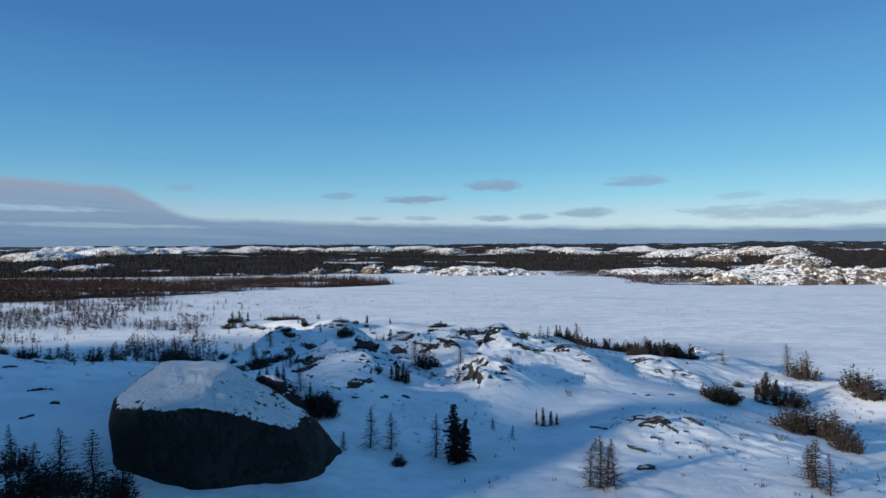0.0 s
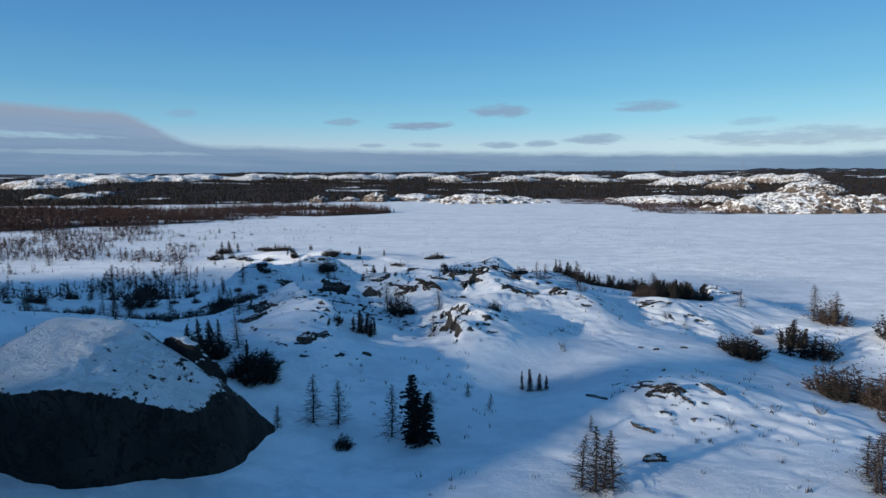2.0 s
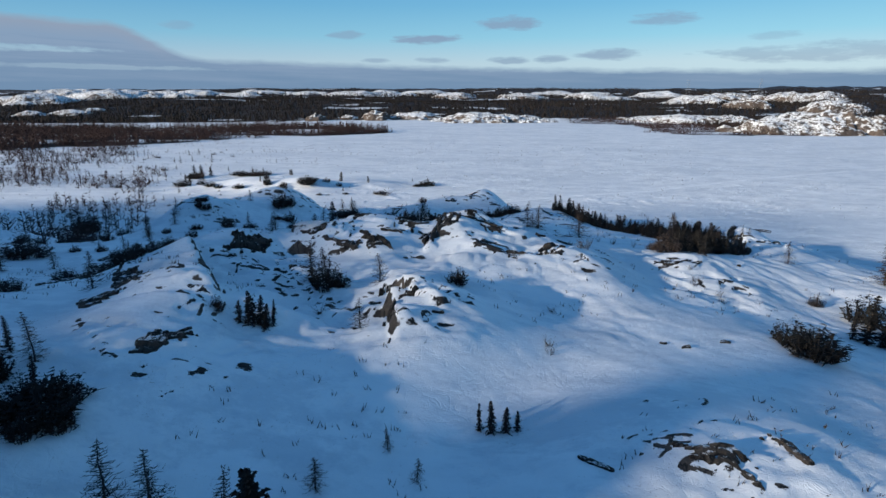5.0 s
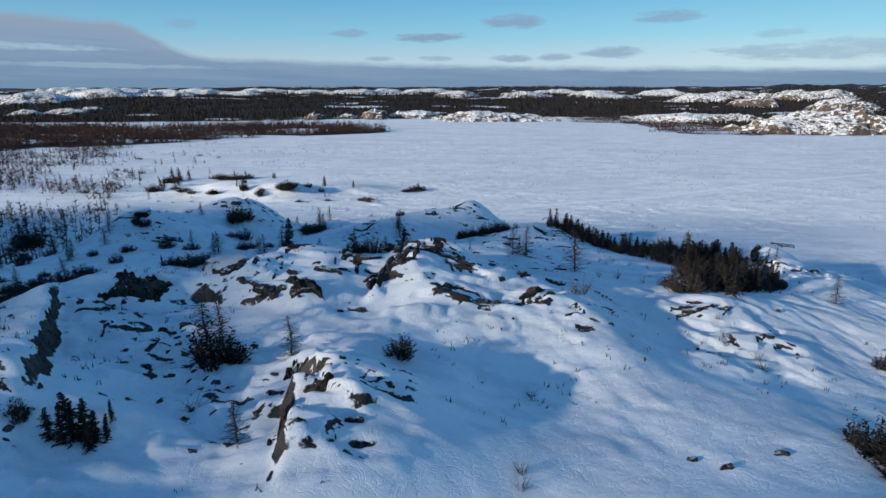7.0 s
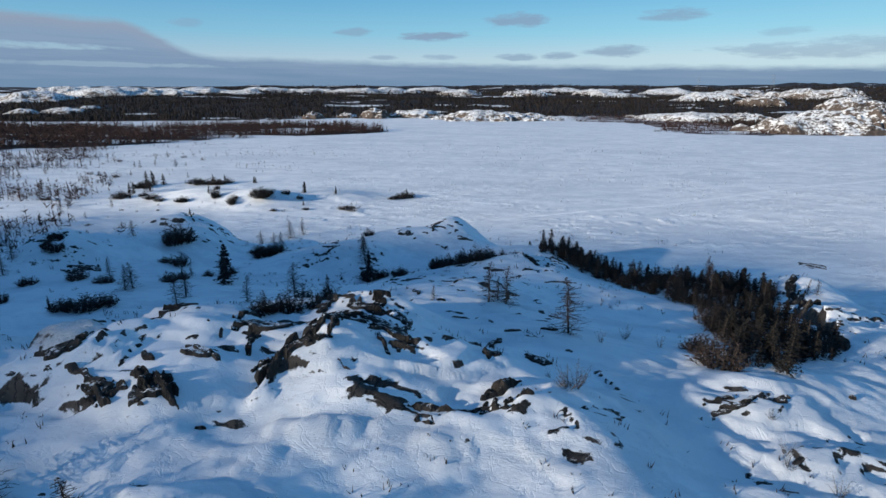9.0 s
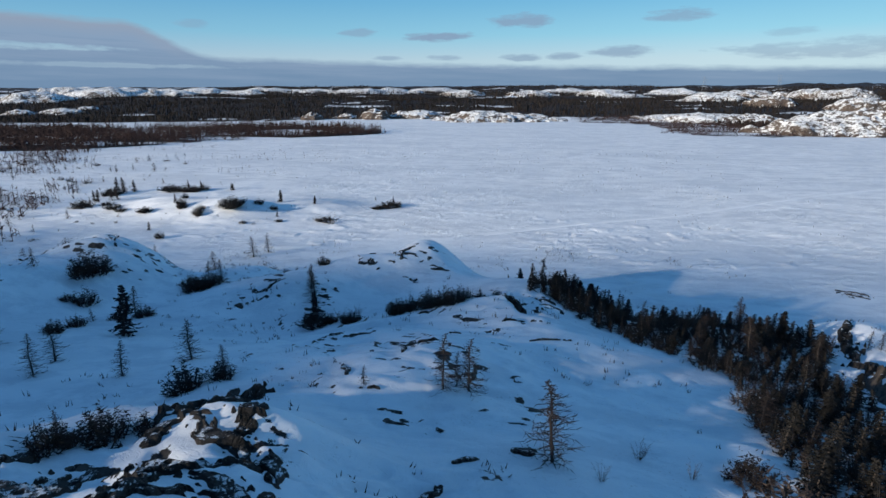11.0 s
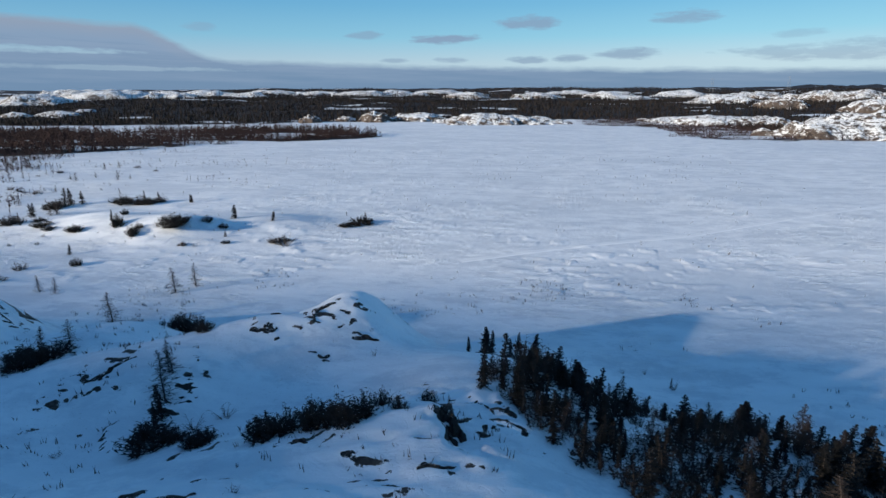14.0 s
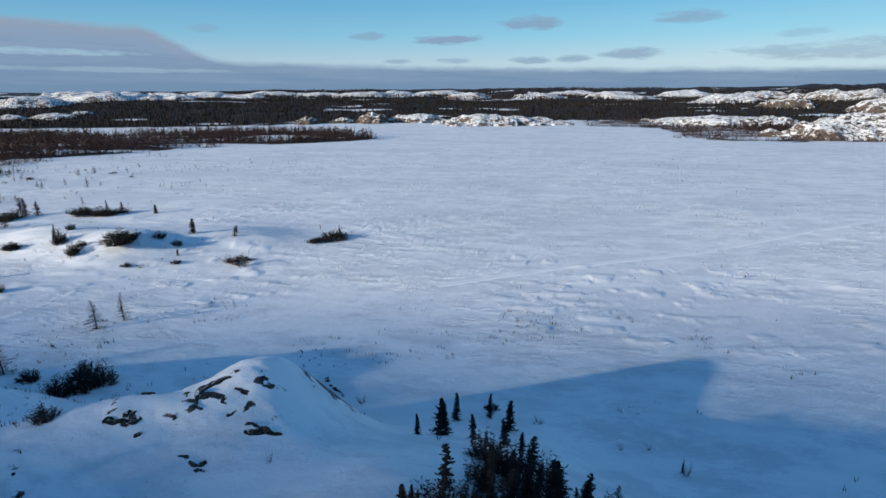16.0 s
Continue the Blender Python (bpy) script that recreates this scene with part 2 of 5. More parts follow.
def knob_rock():
    """Far bare hills: snow broken by brown rock and dark scrub."""
    k = Mat("knob_rock", 0.85)
    steep = k.math("SUBTRACT", 0.93, k.axis(2))
    fine = k.noise(0.42, 8, 0.72, stretch=(0.9, 0.9, 1.5))
    ragged = k.math("ADD", k.math("MULTIPLY_ADD", steep, 0.4, fine), k.math("MULTIPLY", k.noise(0.05, 4), 0.18))
    rock = k.mix(k.noise(0.7, 5, 0.7), (0.04, 0.032, 0.028, 1), (0.16, 0.12, 0.095, 1))
    c = k.mix(k.step(ragged, 0.60, 0.67), (0.80, 0.81, 0.82, 1), rock)
    scrub = k.math("MULTIPLY", k.step(k.noise(0.6, 7, 0.78), 0.53, 0.58), k.step(k.noise(0.045, 5), 0.44, 0.54))
    k.colour(k.mix(scrub, c, (0.022, 0.016, 0.014, 1)))
    k.bump(k.noise(0.5, 6, 0.7), 0.8, 1.2)
    return k.m


M_GROUND = snow_ground()
M_KNOB = knob_rock()
M_FAR_TWIG = far_tint("far_larches", (0.022, 0.013, 0.012, 1), (0.075, 0.042, 0.036, 1))
M_FAR_GREEN = far_tint("far_spruces", (0.004, 0.004, 0.004, 1), (0.020, 0.014, 0.012, 1))
M_ROCK = snowy_rock("snowy_rock", 0.68, 0.84)
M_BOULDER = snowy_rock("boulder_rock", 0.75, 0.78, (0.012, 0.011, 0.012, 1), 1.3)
M_BARE = bare_rock()
M_DARK = snowy_rock("dark_crag", 0.78, 0.84, (0.012, 0.011, 0.012, 1), 0.9)
M_BARK = plain("bark", (0.030, 0.025, 0.022, 1), (0.075, 0.060, 0.052, 1), 12, 0.9, 0.4)
M_NEEDLE = needles("spruce_needles", (0.005, 0.005, 0.005, 1), (0.014, 0.012, 0.010, 1))
M_TWIG = plain("bare_twigs", (0.018, 0.013, 0.012, 1), (0.050, 0.034, 0.028, 1), 5)
M_GREY = plain("grey_twigs", (0.045, 0.04, 0.038, 1), (0.11, 0.09, 0.08, 1), 5)

# ---- the lie of the land ----
M_TRACK = plain("packed_snow", (0.86, 0.88, 0.90, 1), (0.80, 0.82, 0.85, 1), 0.6, 0.7)
M_STEEL = plain("galvanised_steel", (0.20, 0.21, 0.22, 1), (0.30, 0.31, 0.32, 1), 2.0, 0.5)

LAKE = -1.6
HILLS = []
SCARPS = []
STEPS = []


def mound(x, y, h, rx, ry):
    HILLS.append((x, y, h, rx, ry))


def scarp(x0, y0, x1, y1, drop, fade):
    """A sharp break of slope along a line; the ground stands higher on the left of the way from start to end."""
    SCARPS.append((x0, y0, x1, y1, drop, fade))


def ledges(x, y, r, h, scale, seed):
    """Rock steps of height h within r of a place."""
    STEPS.append((x, y, r, h, scale, seed))


def lattice(ix, iy, seed):
    h = (ix.astype(np.int64) * 374761393 + iy.astype(np.int64) * 668265263 + seed * 1442695041) & 0xFFFFFFFF
    h = ((h ^ (h >> 13)) * 1274126177) & 0xFFFFFFFF
    return ((h ^ (h >> 16)) & 0xFFFF) / 65535.0


def grain(x, y, seed):
    """Smooth value noise, -1 to 1."""
    ix, iy = np.floor(x), np.floor(y)
    u, v = x - ix, y - iy
    u, v = u * u * u * (u * (6 * u - 15) + 10), v * v * v * (v * (6 * v - 15) + 10)
    a, b = lattice(ix, iy, seed), lattice(ix + 1, iy, seed)
    c, d = lattice(ix, iy + 1, seed), lattice(ix + 1, iy + 1, seed)
    return 2 * ((a * (1 - u) + b * u) * (1 - v) + (c * (1 - u) + d * u) * v) - 1


def fbm(x, y, seed, octaves=4):
    out, amp = 0, 0.55
    for k in range(octaves):
        out = out + amp * grain(x * 2 ** k + 17.3 * k, y * 2 ** k - 9.1 * k, seed + k)
        amp *= 0.5
    return out


def smooth(lo, hi, v):
    u = np.clip((v - lo) / (hi - lo), 0, 1)
    return u * u * (3 - 2 * u)


def ledge_field(x, y):
    """Rock steps: the rise they give and how bare they are, 0 to 1."""
    dz, bare = np.zeros_like(x), np.zeros_like(x)
    for sx, sy, r, h, scale, seed in STEPS:
        on = (x - sx) ** 2 + (y - sy) ** 2 < 2.6 * r * r
        if not on.any():
            continue
        px, py = x[on], y[on]
        m = np.exp(-(((px - sx) ** 2 + (py - sy) ** 2) / r ** 2) ** 2)
        n = fbm(px / (2.1 * scale) + 0.12 * py, py / (scale * 0.72) - 0.11 * px, seed, 3)
        for lo in (-0.28, 0.0, 0.24):
            dz[on] += m * h * (smooth(lo - 0.03, lo + 0.03, n) - 0.4)
            bare[on] = np.maximum(bare[on], smooth(0.25, 0.7, m) * smooth(lo - 0.06, lo - 0.02, n) * smooth(lo + 0.03, lo, n))
    some = bare > 0
    bare[some] *= smooth(0.0, 0.18, fbm(x[some] / 1.8, y[some] / 1.2, 401, 4))
    return dz, bare


def scarp_rise(x, y):
    dz = np.zeros_like(x)
    for x0, y0, x1, y1, drop, fade in SCARPS:
        ln = math.hypot(x1 - x0, y1 - y0)
        ux, uy = (x1 - x0) / ln, (y1 - y0) / ln
        on = (x - x0) ** 2 + (y - y0) ** 2 < (2 * ln + 5 * fade) ** 2
        if not on.any():
            continue
        px, py = x[on], y[on]
        s = (px - x0) * ux + (py - y0) * uy
        d = -(px - x0) * uy + (py - y0) * ux
        d = d + 0.30 * fbm(s / 1.1 + x0, d / 6.0 + y0, 451, 3)
        ends = smooth(-0.15 * ln, 0.2 * ln, s) * smooth(1.15 * ln, 0.8 * ln, s)
        dz[on] += drop * ends * (smooth(-0.22, 0.22, d) * np.exp(-np.maximum(d, 0) / fade) - 0.35 * np.exp(-np.abs(d) / fade))
    return dz


def drifts(x, y):
    """Low wind-cut snow drifts on the lake, in patches."""
    n = fbm((x + 0.35 * y) / 3.0, (y - 0.12 * x) / 1.25, 19, 4)
    patch = smooth(-0.10, 0.30, fbm(x / 22, y / 13, 29, 3))
    return patch * 0.12 * smooth(0.16, 0.42, n) + 0.02 * fbm(x / 2, y / 1.4, 37, 3)


# skyline of the unseen added ridge, shaped to set where its shade falls
SHADE_CREST = [(-190, -1.6), (-150, 45), (-125, 60), (-112, 62), (-100, 64.5), (-88, 69.5), (-83, 71), (-74, 73), (-69, 75.5), (-64, 76), (-57, 76), (-50, 74), (-45, 71),
         (-40, 70), (-34, 69.3), (-30, 68.6), (-24, 67.5), (-20, 66.5), (-8, 66), (30, 65), (90, 40), (200, 5)]


def shade_ridge(x, y):
    """Long unseen ridge, added south-west to block the low sun: its skyline and how much it rules."""
    along, off = 0.602 * x - 0.799 * y, 0.799 * x + 0.602 * y
    return np.interp(along, [c[0] for c in SHADE_CREST], [c[1] for c in SHADE_CREST]), np.exp(-((off + 254) / 24) ** 4)


def height(x, y, fine=True):
    """Height of the snow surface."""
    x, y = np.asarray(x, float), np.asarray(y, float)
    if x.ndim == 0:
        return height(x[None], y[None], fine)[0]
    land = (97 - 0.004 * (x + 2) ** 2 - y) / 34
    z = LAKE + 6.4 * smooth(0, 1, land)
    flat_x, flat_y, add = x.ravel(), y.ravel(), np.zeros(x.size)
    x_lo, x_hi, y_lo, y_hi = flat_x.min(), flat_x.max(), flat_y.min(), flat_y.max()
    for mx, my, h, rx, ry in HILLS:
        if mx + 3.4 * rx < x_lo or mx - 3.4 * rx > x_hi or my + 3.4 * ry < y_lo or my - 3.4 * ry > y_hi:
            continue
        if flat_x.size > 5000:
            on = np.nonzero((np.abs(flat_x - mx) < 3.4 * rx) & (np.abs(flat_y - my) < 3.4 * ry))[0]
            add[on] += h * np.exp(-(((flat_x[on] - mx) / rx) ** 2 + ((flat_y[on] - my) / ry) ** 2))
        else:
            add += h * np.exp(-(((flat_x - mx) / rx) ** 2 + ((flat_y - my) / ry) ** 2))
    z = z + add.reshape(x.shape)
    if x_lo < -60:
        top, rule = shade_ridge(x, y)
        z = z + (top - z) * rule
    inland = smooth(-0.05, 0.25, land)
    z = z + scarp_rise(x, y)
    # country beyond the lake: low shore, then rolling wooded land to the skyline
    if y_hi < 360:
        far = 0.0
    else:
        far = smooth(470, 820, y) * 16 + smooth(800, 2600, y) * 41
        far = far + smooth(470, 1100, y) * 11 * fbm(x / 260, y / 210, 31, 5) + smooth(500, 640, y) * 4 * np.abs(fbm(x / 75, y / 75, 53, 4))
        side = smooth(60, 300, x - 0.33 * y + 30) * smooth(360, 560, y + 0.2 * x)
        far = far + side * (3 + 12 * np.abs(fbm(x / 80, y / 80, 77, 5)))
    z = z + far
    if fine:
        near = smooth(260, 120, y)
        z = z + inland * near * (0.17 * fbm(x / 6.0, y / 5.0, 3, 3) + 0.04 * fbm(x / 1.2 + 0.2 * y, y / 1.0, 11, 3))
        z = z + (1 - inland) * near * (drifts(x, y) + 0.45 * fbm(x / 38, y / 30, 23, 2))
        # wind-carved ripples and hummocks of crusted snow
        dz, bare = ledge_field(x, y)
        z = z + 0.85 * dz + bare * (0.06 + 0.20 * fbm(x / 0.8, y / 0.6, 421, 2))
        crust = smooth(-0.15, 0.35, fbm(x / 9, y / 7, 461, 3))
        z = z + inland * near * crust * 0.13 * fbm(x / 1.3 + 0.4 * y, y / 0.9, 471, 4)
    return z


mound(-28, 91, 2.90, 7, 5)
mound(17, 65, 0.42, 5, 5)
mound(-12, 54, 2.46, 4, 5)
mound(-48, 42, 0.28, 12, 12)
mound(-14, 77, -0.04, 5, 5)
mound(-46, 26, 8.2, 17, 20)
mound(-20, 36, 2.82, 10, 9)
mound(-13, 28, 1.1, 9, 9)
mound(0, 24, 0.3, 12, 10)
mound(14, 28, 0.83, 10, 10)
mound(28, 32, -0.13, 14, 14)
mound(12, 38, 0.62, 6, 5)
mound(0, 36, 0.30, 8, 7)
mound(-9, 38, 0.70, 5, 5)
mound(1, 44, 1.23, 4, 4)
mound(6, 48, 1.70, 7, 6)
mound(-9, 45, 2.13, 6, 5)
mound(-17, 46, 0.95, 8, 8)
mound(-2, 53, 2.50, 5, 4)
mound(-7, 55, 1.95, 4, 4)
mound(3, 57, 1.82, 5, 4)
mound(8, 59, 2.03, 5, 5)
mound(16, 50, 0.31, 7, 8)
mound(17, 58, 0.45, 5, 5)
mound(22, 62, 0.15, 5, 5)
mound(30, 50, -1.98, 10, 10)
mound(26, 71, 1.06, 4, 5)
mound(32, 76, 1.80, 6, 7)
mound(38, 66, -0.64, 10, 10)
mound(11, 65, 0.15, 6, 5)
mound(4, 68, 1.49, 6, 5)
mound(-2, 60, 2.9, 5, 4)
mound(-8, 66, -0.12, 6, 5)
mound(2, 93, 1.53, 3, 3)
mound(-4, 69, 0.75, 6, 5)
mound(-14, 62, -0.01, 8, 8)
mound(-29, 79, 3.02, 6, 6)
mound(-22, 74, 1.90, 7, 6)
mound(-22, 87, 3.30, 8, 5)
mound(-32, 62, -0.81, 12, 12)
mound(9, 77, 1.52, 6, 6)
mound(17, 77, 1.35, 6, 7)
mound(-6, 82, 1.43, 4, 4)
mound(1, 90, 4.92, 5, 4)
mound(-4, 88, 2.51, 4, 4)
mound(-10, 86, 3.72, 6, 6)
mound(5, 86, 1.03, 5, 4)
mound(10, 86, 3.42, 6, 6)
mound(22, 84, 1.56, 6, 6)
mound(31, 85, 3.00, 4, 4)
mound(2, 79, 1.37, 6, 5)
mound(-38, 132, 1.58, 9, 7)
mound(-58, 138, 0.03, 10, 9)
mound(-26, 139, 1.16, 8, 6)
# a hollow before the boulder, then two unseen mounds added west to shade its front
mound(-11, 24.6, -1.3, 6, 4)
mound(-55.1, -6.3, 11.4, 12.0, 12.0)
mound(-49.0, -6.9, 11.4, 5.0, 5.0)
# the islet in the lake
mound(-50, 134, 1.8, 8, 6)
mound(-36, 131, 0.9, 5, 4)
# smaller swells and hollows of the ridge: x, y, rise, radius
SWELLS_A = [(10.1, 30.4, 0.06, 3.9), (-0.3, 31.1, 0.08, 5.4), (-5.3, 32.4, -0.77, 6), (13.7, 33.2, -0.26, 3.1), (10.3, 33.3, -0.35, 2.8), (3, 35.3, -0.11, 4.4), (14.9, 35.5, -0.23, 3.2), (8.6, 35.8, 0.42, 3.8), (-27.2, 37.1, 0.72, 6), (13.4, 38.1, 0.59, 4), (5.3, 38.3, -0.51, 3.8), (-1.6, 38.6, 0.7, 5), (-7.7, 39.7, 0.53, 5), (-12.3, 42.1, -0.72, 4.3), (2.5, 42.3, 0.55, 3.8), (-18.9, 43.4, -0.29, 6), (-10.6, 43.9, 0.61, 3.8), (-1.2, 44.1, -0.46, 3.4), (0.8, 45.5, 0.12, 2.8), (13.7, 45.6, 0.08, 6), (20.2, 47.8, 0.4, 6), (-4, 48, 0.24, 2.8), (3, 48.1, 0.4, 3.8)]
SWELLS_B = [(7.8, 48.5, -0.8, 4.5), (-9.3, 48.8, -0.46, 3.5), (-1.2, 48.8, 0.46, 3), (-6.6, 49.7, 0.67, 2.7), (-14, 51, 0.89, 5), (-3.9, 51.3, -0.37, 2.9), (-0.9, 52.2, -0.28, 2.4), (26.3, 52.6, 0.34, 6), (-10, 52.6, -0.11, 3.4), (10.7, 53.2, 0.89, 3.8), (6.4, 54.1, 0.16, 2.8), (-7.4, 54.1, -0.92, 3.2), (0.5, 54.1, -0.64, 2.2), (3.9, 54.4, 0.83, 2.5), (-1.8, 54.7, 0.17, 2.6), (18, 55.1, -0.52, 4.4), (8.9, 55.4, 0.19, 3.1), (1.4, 56.3, 0.71, 2.2), (25.4, 56.6, -0.58, 5.1), (-6.1, 57, 1.06, 3.4), (4.1, 57.1, -0.75, 2.7), (15.1, 57.9, 0.07, 4), (0.4, 58.4, -1, 2.4)]
SWELLS_C = [(17.9, 58.9, 0.57, 3.4), (-3.6, 59, -0.32, 3.4), (7.4, 60, -0.58, 3.9), (2.8, 60.5, 1.09, 2.9), (22.1, 60.7, 0.55, 5), (0.1, 60.9, 0.09, 2.8), (10.7, 62.4, 0.66, 4.4), (14.9, 64.4, -0.25, 5.3), (7.2, 67.1, -0.17, 5.5), (26.7, 71.9, -0.21, 6), (6.2, 72.2, 0.73, 3.9), (-1.6, 72.5, 0.3, 6), (1.8, 74.7, 0.13, 4.1), (6.4, 74.8, -0.52, 3), (-10.1, 75.3, 0.43, 6), (-23.9, 75.6, -1.96, 6), (12.6, 76.5, 0.1, 3.2), (27.2, 76.7, 0.24, 6), (-52.4, 77, 2.12, 6), (8.5, 77.1, -0.08, 2.7), (16.7, 77.2, -0.26, 5.4), (-28.1, 78.9, 1.64, 6), (-6, 79.5, -1.14, 4.1)]
SWELLS_D = [(9.3, 79.6, 0.18, 3.2), (5.9, 80, 0.44, 3.6), (1.4, 80.6, -0.11, 3.8), (-0.9, 82, 0.25, 3.5), (-21.7, 82, 1.7, 6), (-4.7, 83.2, 0.25, 3.1), (-7.3, 83.7, -0.14, 3.3), (24.1, 85.7, 0.67, 6), (-14.1, 85.9, -0.83, 5.1), (1.9, 86.1, 0.52, 3.3), (-5, 86.9, -0.29, 3.3), (-1.7, 87.3, 0.46, 3.2), (3.5, 88.1, -0.68, 3.6), (-11, 89.1, -1.09, 3.4), (9.2, 89.8, -0.39, 4.5), (-0.1, 90.5, -1.15, 3.3), (-23.4, 91, 1.71, 6), (-13.8, 91.4, 1.84, 3.7), (11.3, 92.2, 2.06, 5.7), (-10.8, 92.4, 1.53, 4.1), (4.5, 93.3, 0.95, 4.2), (1.3, 93.3, 1.49, 3.6), (21.6, 97.1, -0.41, 6)]
for x, y, h, r in SWELLS_A + SWELLS_B + SWELLS_C + SWELLS_D:
    mound(x, y, h, r, r)
# bare ledges along the ridge
ledges(-7, 55, 5, 0.29, 2.2, 101)
ledges(2, 57, 6, 0.26, 2.0, 131)
ledges(8, 57, 5, 0.21, 2.5, 141)
ledges(1, 45, 3.5, 0.26, 2.0, 151)
ledges(-9, 47, 5, 0.19, 2.4, 161)
ledges(12, 37, 3.5, 0.10, 2.2, 171)
ledges(18, 57, 4, 0.21, 2.1, 181)
ledges(27, 73, 5, 0.29, 2.0, 191)
ledges(9, 80, 4, 0.21, 2.0, 201)
ledges(0, 89, 4, 0.11, 2.2, 211)
ledges(-6, 82, 4, 0.16, 2.2, 221)
ledges(-28, 79, 5, 0.24, 2.2, 231)
ledges(-23, 87, 6, 0.26, 2.2, 251)
ledges(6, 68, 5, 0.15, 2.7, 241)
ledges(-8, 41, 5, 0.16, 2.4, 261)
ledges(-13, 49, 5, 0.2, 2.2, 271)
ledges(-2, 46, 5, 0.22, 1.8, 281)
ledges(3, 73, 7, 0.14, 3.0, 291)
scarp(-7.2, 43.0, -13.4, 51.2, 0.9, 3.0)
scarp(0.8, 41.8, -0.5, 47.2, -0.7, 1.6)
scarp(-0.6, 47.0, 2.6, 44.2, 0.5, 1.2)
scarp(-2.0, 51.6, -9.2, 53.6, -0.25, 2.0)
scarp(0.2, 53.2, 1.4, 57.4, -0.8, 1.6)
scarp(24.6, 67.2, 26.6, 76.5, -1.2, 2.4)
scarp(8.6, 80.6, 9.6, 78.2, -0.6, 1.2)
KNOBS = [(-164, 501, 9, 6.6), (-142, 520, 9, 5.4), (-114, 518, 13, 10.2), (-85, 536, 22, 8.1), (-20, 505, 31, 9.6), (12, 516, 23, 5.8), (-51, 511, 16, 3.6), (166, 376, 32, 13.0), (192, 372, 20, 14.5), (224, 378, 26, 13.0), (264, 386, 30, 14.0), (210, 436, 29, 18.2), (150, 515, 36, 8.5), (117, 534, 19, 5.3), (179, 505, 19, 7.3), (218, 756, 34, 26.0), (245, 662, 20, 21.6), (306, 917, 42, 31.9), (356, 854, 41, 33.6), (367, 783, 37, 31.5), (304, 613, 29, 20.7), (-615, 711, 49, 27.5), (-574, 800, 66, 34.7), (-505, 826, 43, 32.2), (-448, 931, 38, 30.0), (-436, 549, 20, 8.0)]
KNOBS_FAR = [(-467, 534, 14, 7.0), (-444, 596, 13, 8.0), (-460, 1277, 46, 38.0), (-338, 1213, 56, 37.3), (-260, 1286, 58, 38.0), (-100, 1059, 39, 34.5), (16, 1026, 36, 31.6), (159, 1206, 65, 37.8), (-849, 1039, 61, 41.9), (-621, 1425, 70, 44.5), (-228, 1546, 70, 45.0), (102, 1563, 70, 42.9), (306, 1332, 61, 39.0), (-718, 1260, 76, 41.6)]


def knob_rise(x, y, seed, k):
    """How far a rocky knob stands over the land round it, in metres (below zero outside it)."""
    kx, ky, r, top = k
    rise = top - float(height(np.array([kx]), np.array([ky]), False)[0])
    u, v = (x - kx) / (1.1 * r), (y - ky) / (0.85 * r)
    q = np.sqrt(u * u + v * v) * (1 + 0.42 * fbm(x / (0.5 * r), y / (0.4 * r), seed, 3))
    body = 1 - np.clip(q, 0, 3) ** 2.4
    crag = fbm(x / (0.32 * r), y / (0.24 * r), seed + 9, 4)
    return max(rise, 3.0) * (body * 0.66 + 0.26 * crag * np.clip(body + 0.3, 0, 1) ** 0.5 + 0.035 * fbm(x / (0.09 * r), y / (0.07 * r), seed + 5, 3))


def within(x, y, ring):
    """Which places lie inside a ring of corners."""
    odd = np.zeros(x.shape, bool)
    for (x0, y0), (x1, y1) in zip(ring, ring[1:] + ring[:1]):
        odd ^= ((y0 > y) != (y1 > y)) & (x < x0 + (y - y0) * (x1 - x0) / ((y1 - y0) or 1e-9))
    return odd


WEST_BAND = [(-330, 160), (-190, 195), (-157, 222), (-144, 240), (-127, 268), (-111, 290), (-78, 318), (-67, 344), (-97, 380), (-137, 393), (-211, 366), (-227, 342), (-264, 348), (-330, 356)]
EAST_BAND = [(39, 501), (97, 462), (86, 372), (98, 345), (134, 340), (158, 345), (190, 360), (240, 390), (240, 450), (167, 450), (202, 560), (115, 560), (42, 530)]


def west_shore(x, y):
    wob = 22 * fbm(x / 26, y / 20, 303, 4)
    return within(x + wob, y + wob, WEST_BAND) & (fbm(x / 40, y / 12, 305, 4) > -0.24)


def east_shore(x, y):
    wob = 12 * fbm(x / 16, y / 16, 313, 4)
    return within(x + wob, y + wob, EAST_BAND) & (fbm(x / 40, y / 12, 315, 4) > -0.22)


def wooded(x, y):
    """How wooded the land beyond the lake is, 0 to 1."""
    shore = np.interp(x, (-420, -298, -179, -120, 40, 120, 150, 420), (380, 428, 500, 512, 520, 545, 400, 380))
    cover = smooth(0, 14, y - shore - 34 * fbm(x / 40, y / 40, 301, 4))
    clear = smooth(-0.47, -0.40, fbm(x / 90, y / 45, 321, 4))
    return np.maximum(cover * clear, 0.6 * west_shore(x, y) + 0.45 * east_shore(x, y))


def spread(lo, hi, step, reach, grow, back):
    """Places along one axis: even between lo and hi, then ever wider out to reach."""
    vals, s, v = list(np.arange(lo, hi, step)), step, hi
    while v < reach[1]:
        vals.append(v)
        s *= grow
        v += s
    vals.append(reach[1])
    s, v = step, lo
    while v > reach[0]:
        s *= back
        v -= s
        vals.insert(0, max(v, reach[0]))
    return np.array(vals)


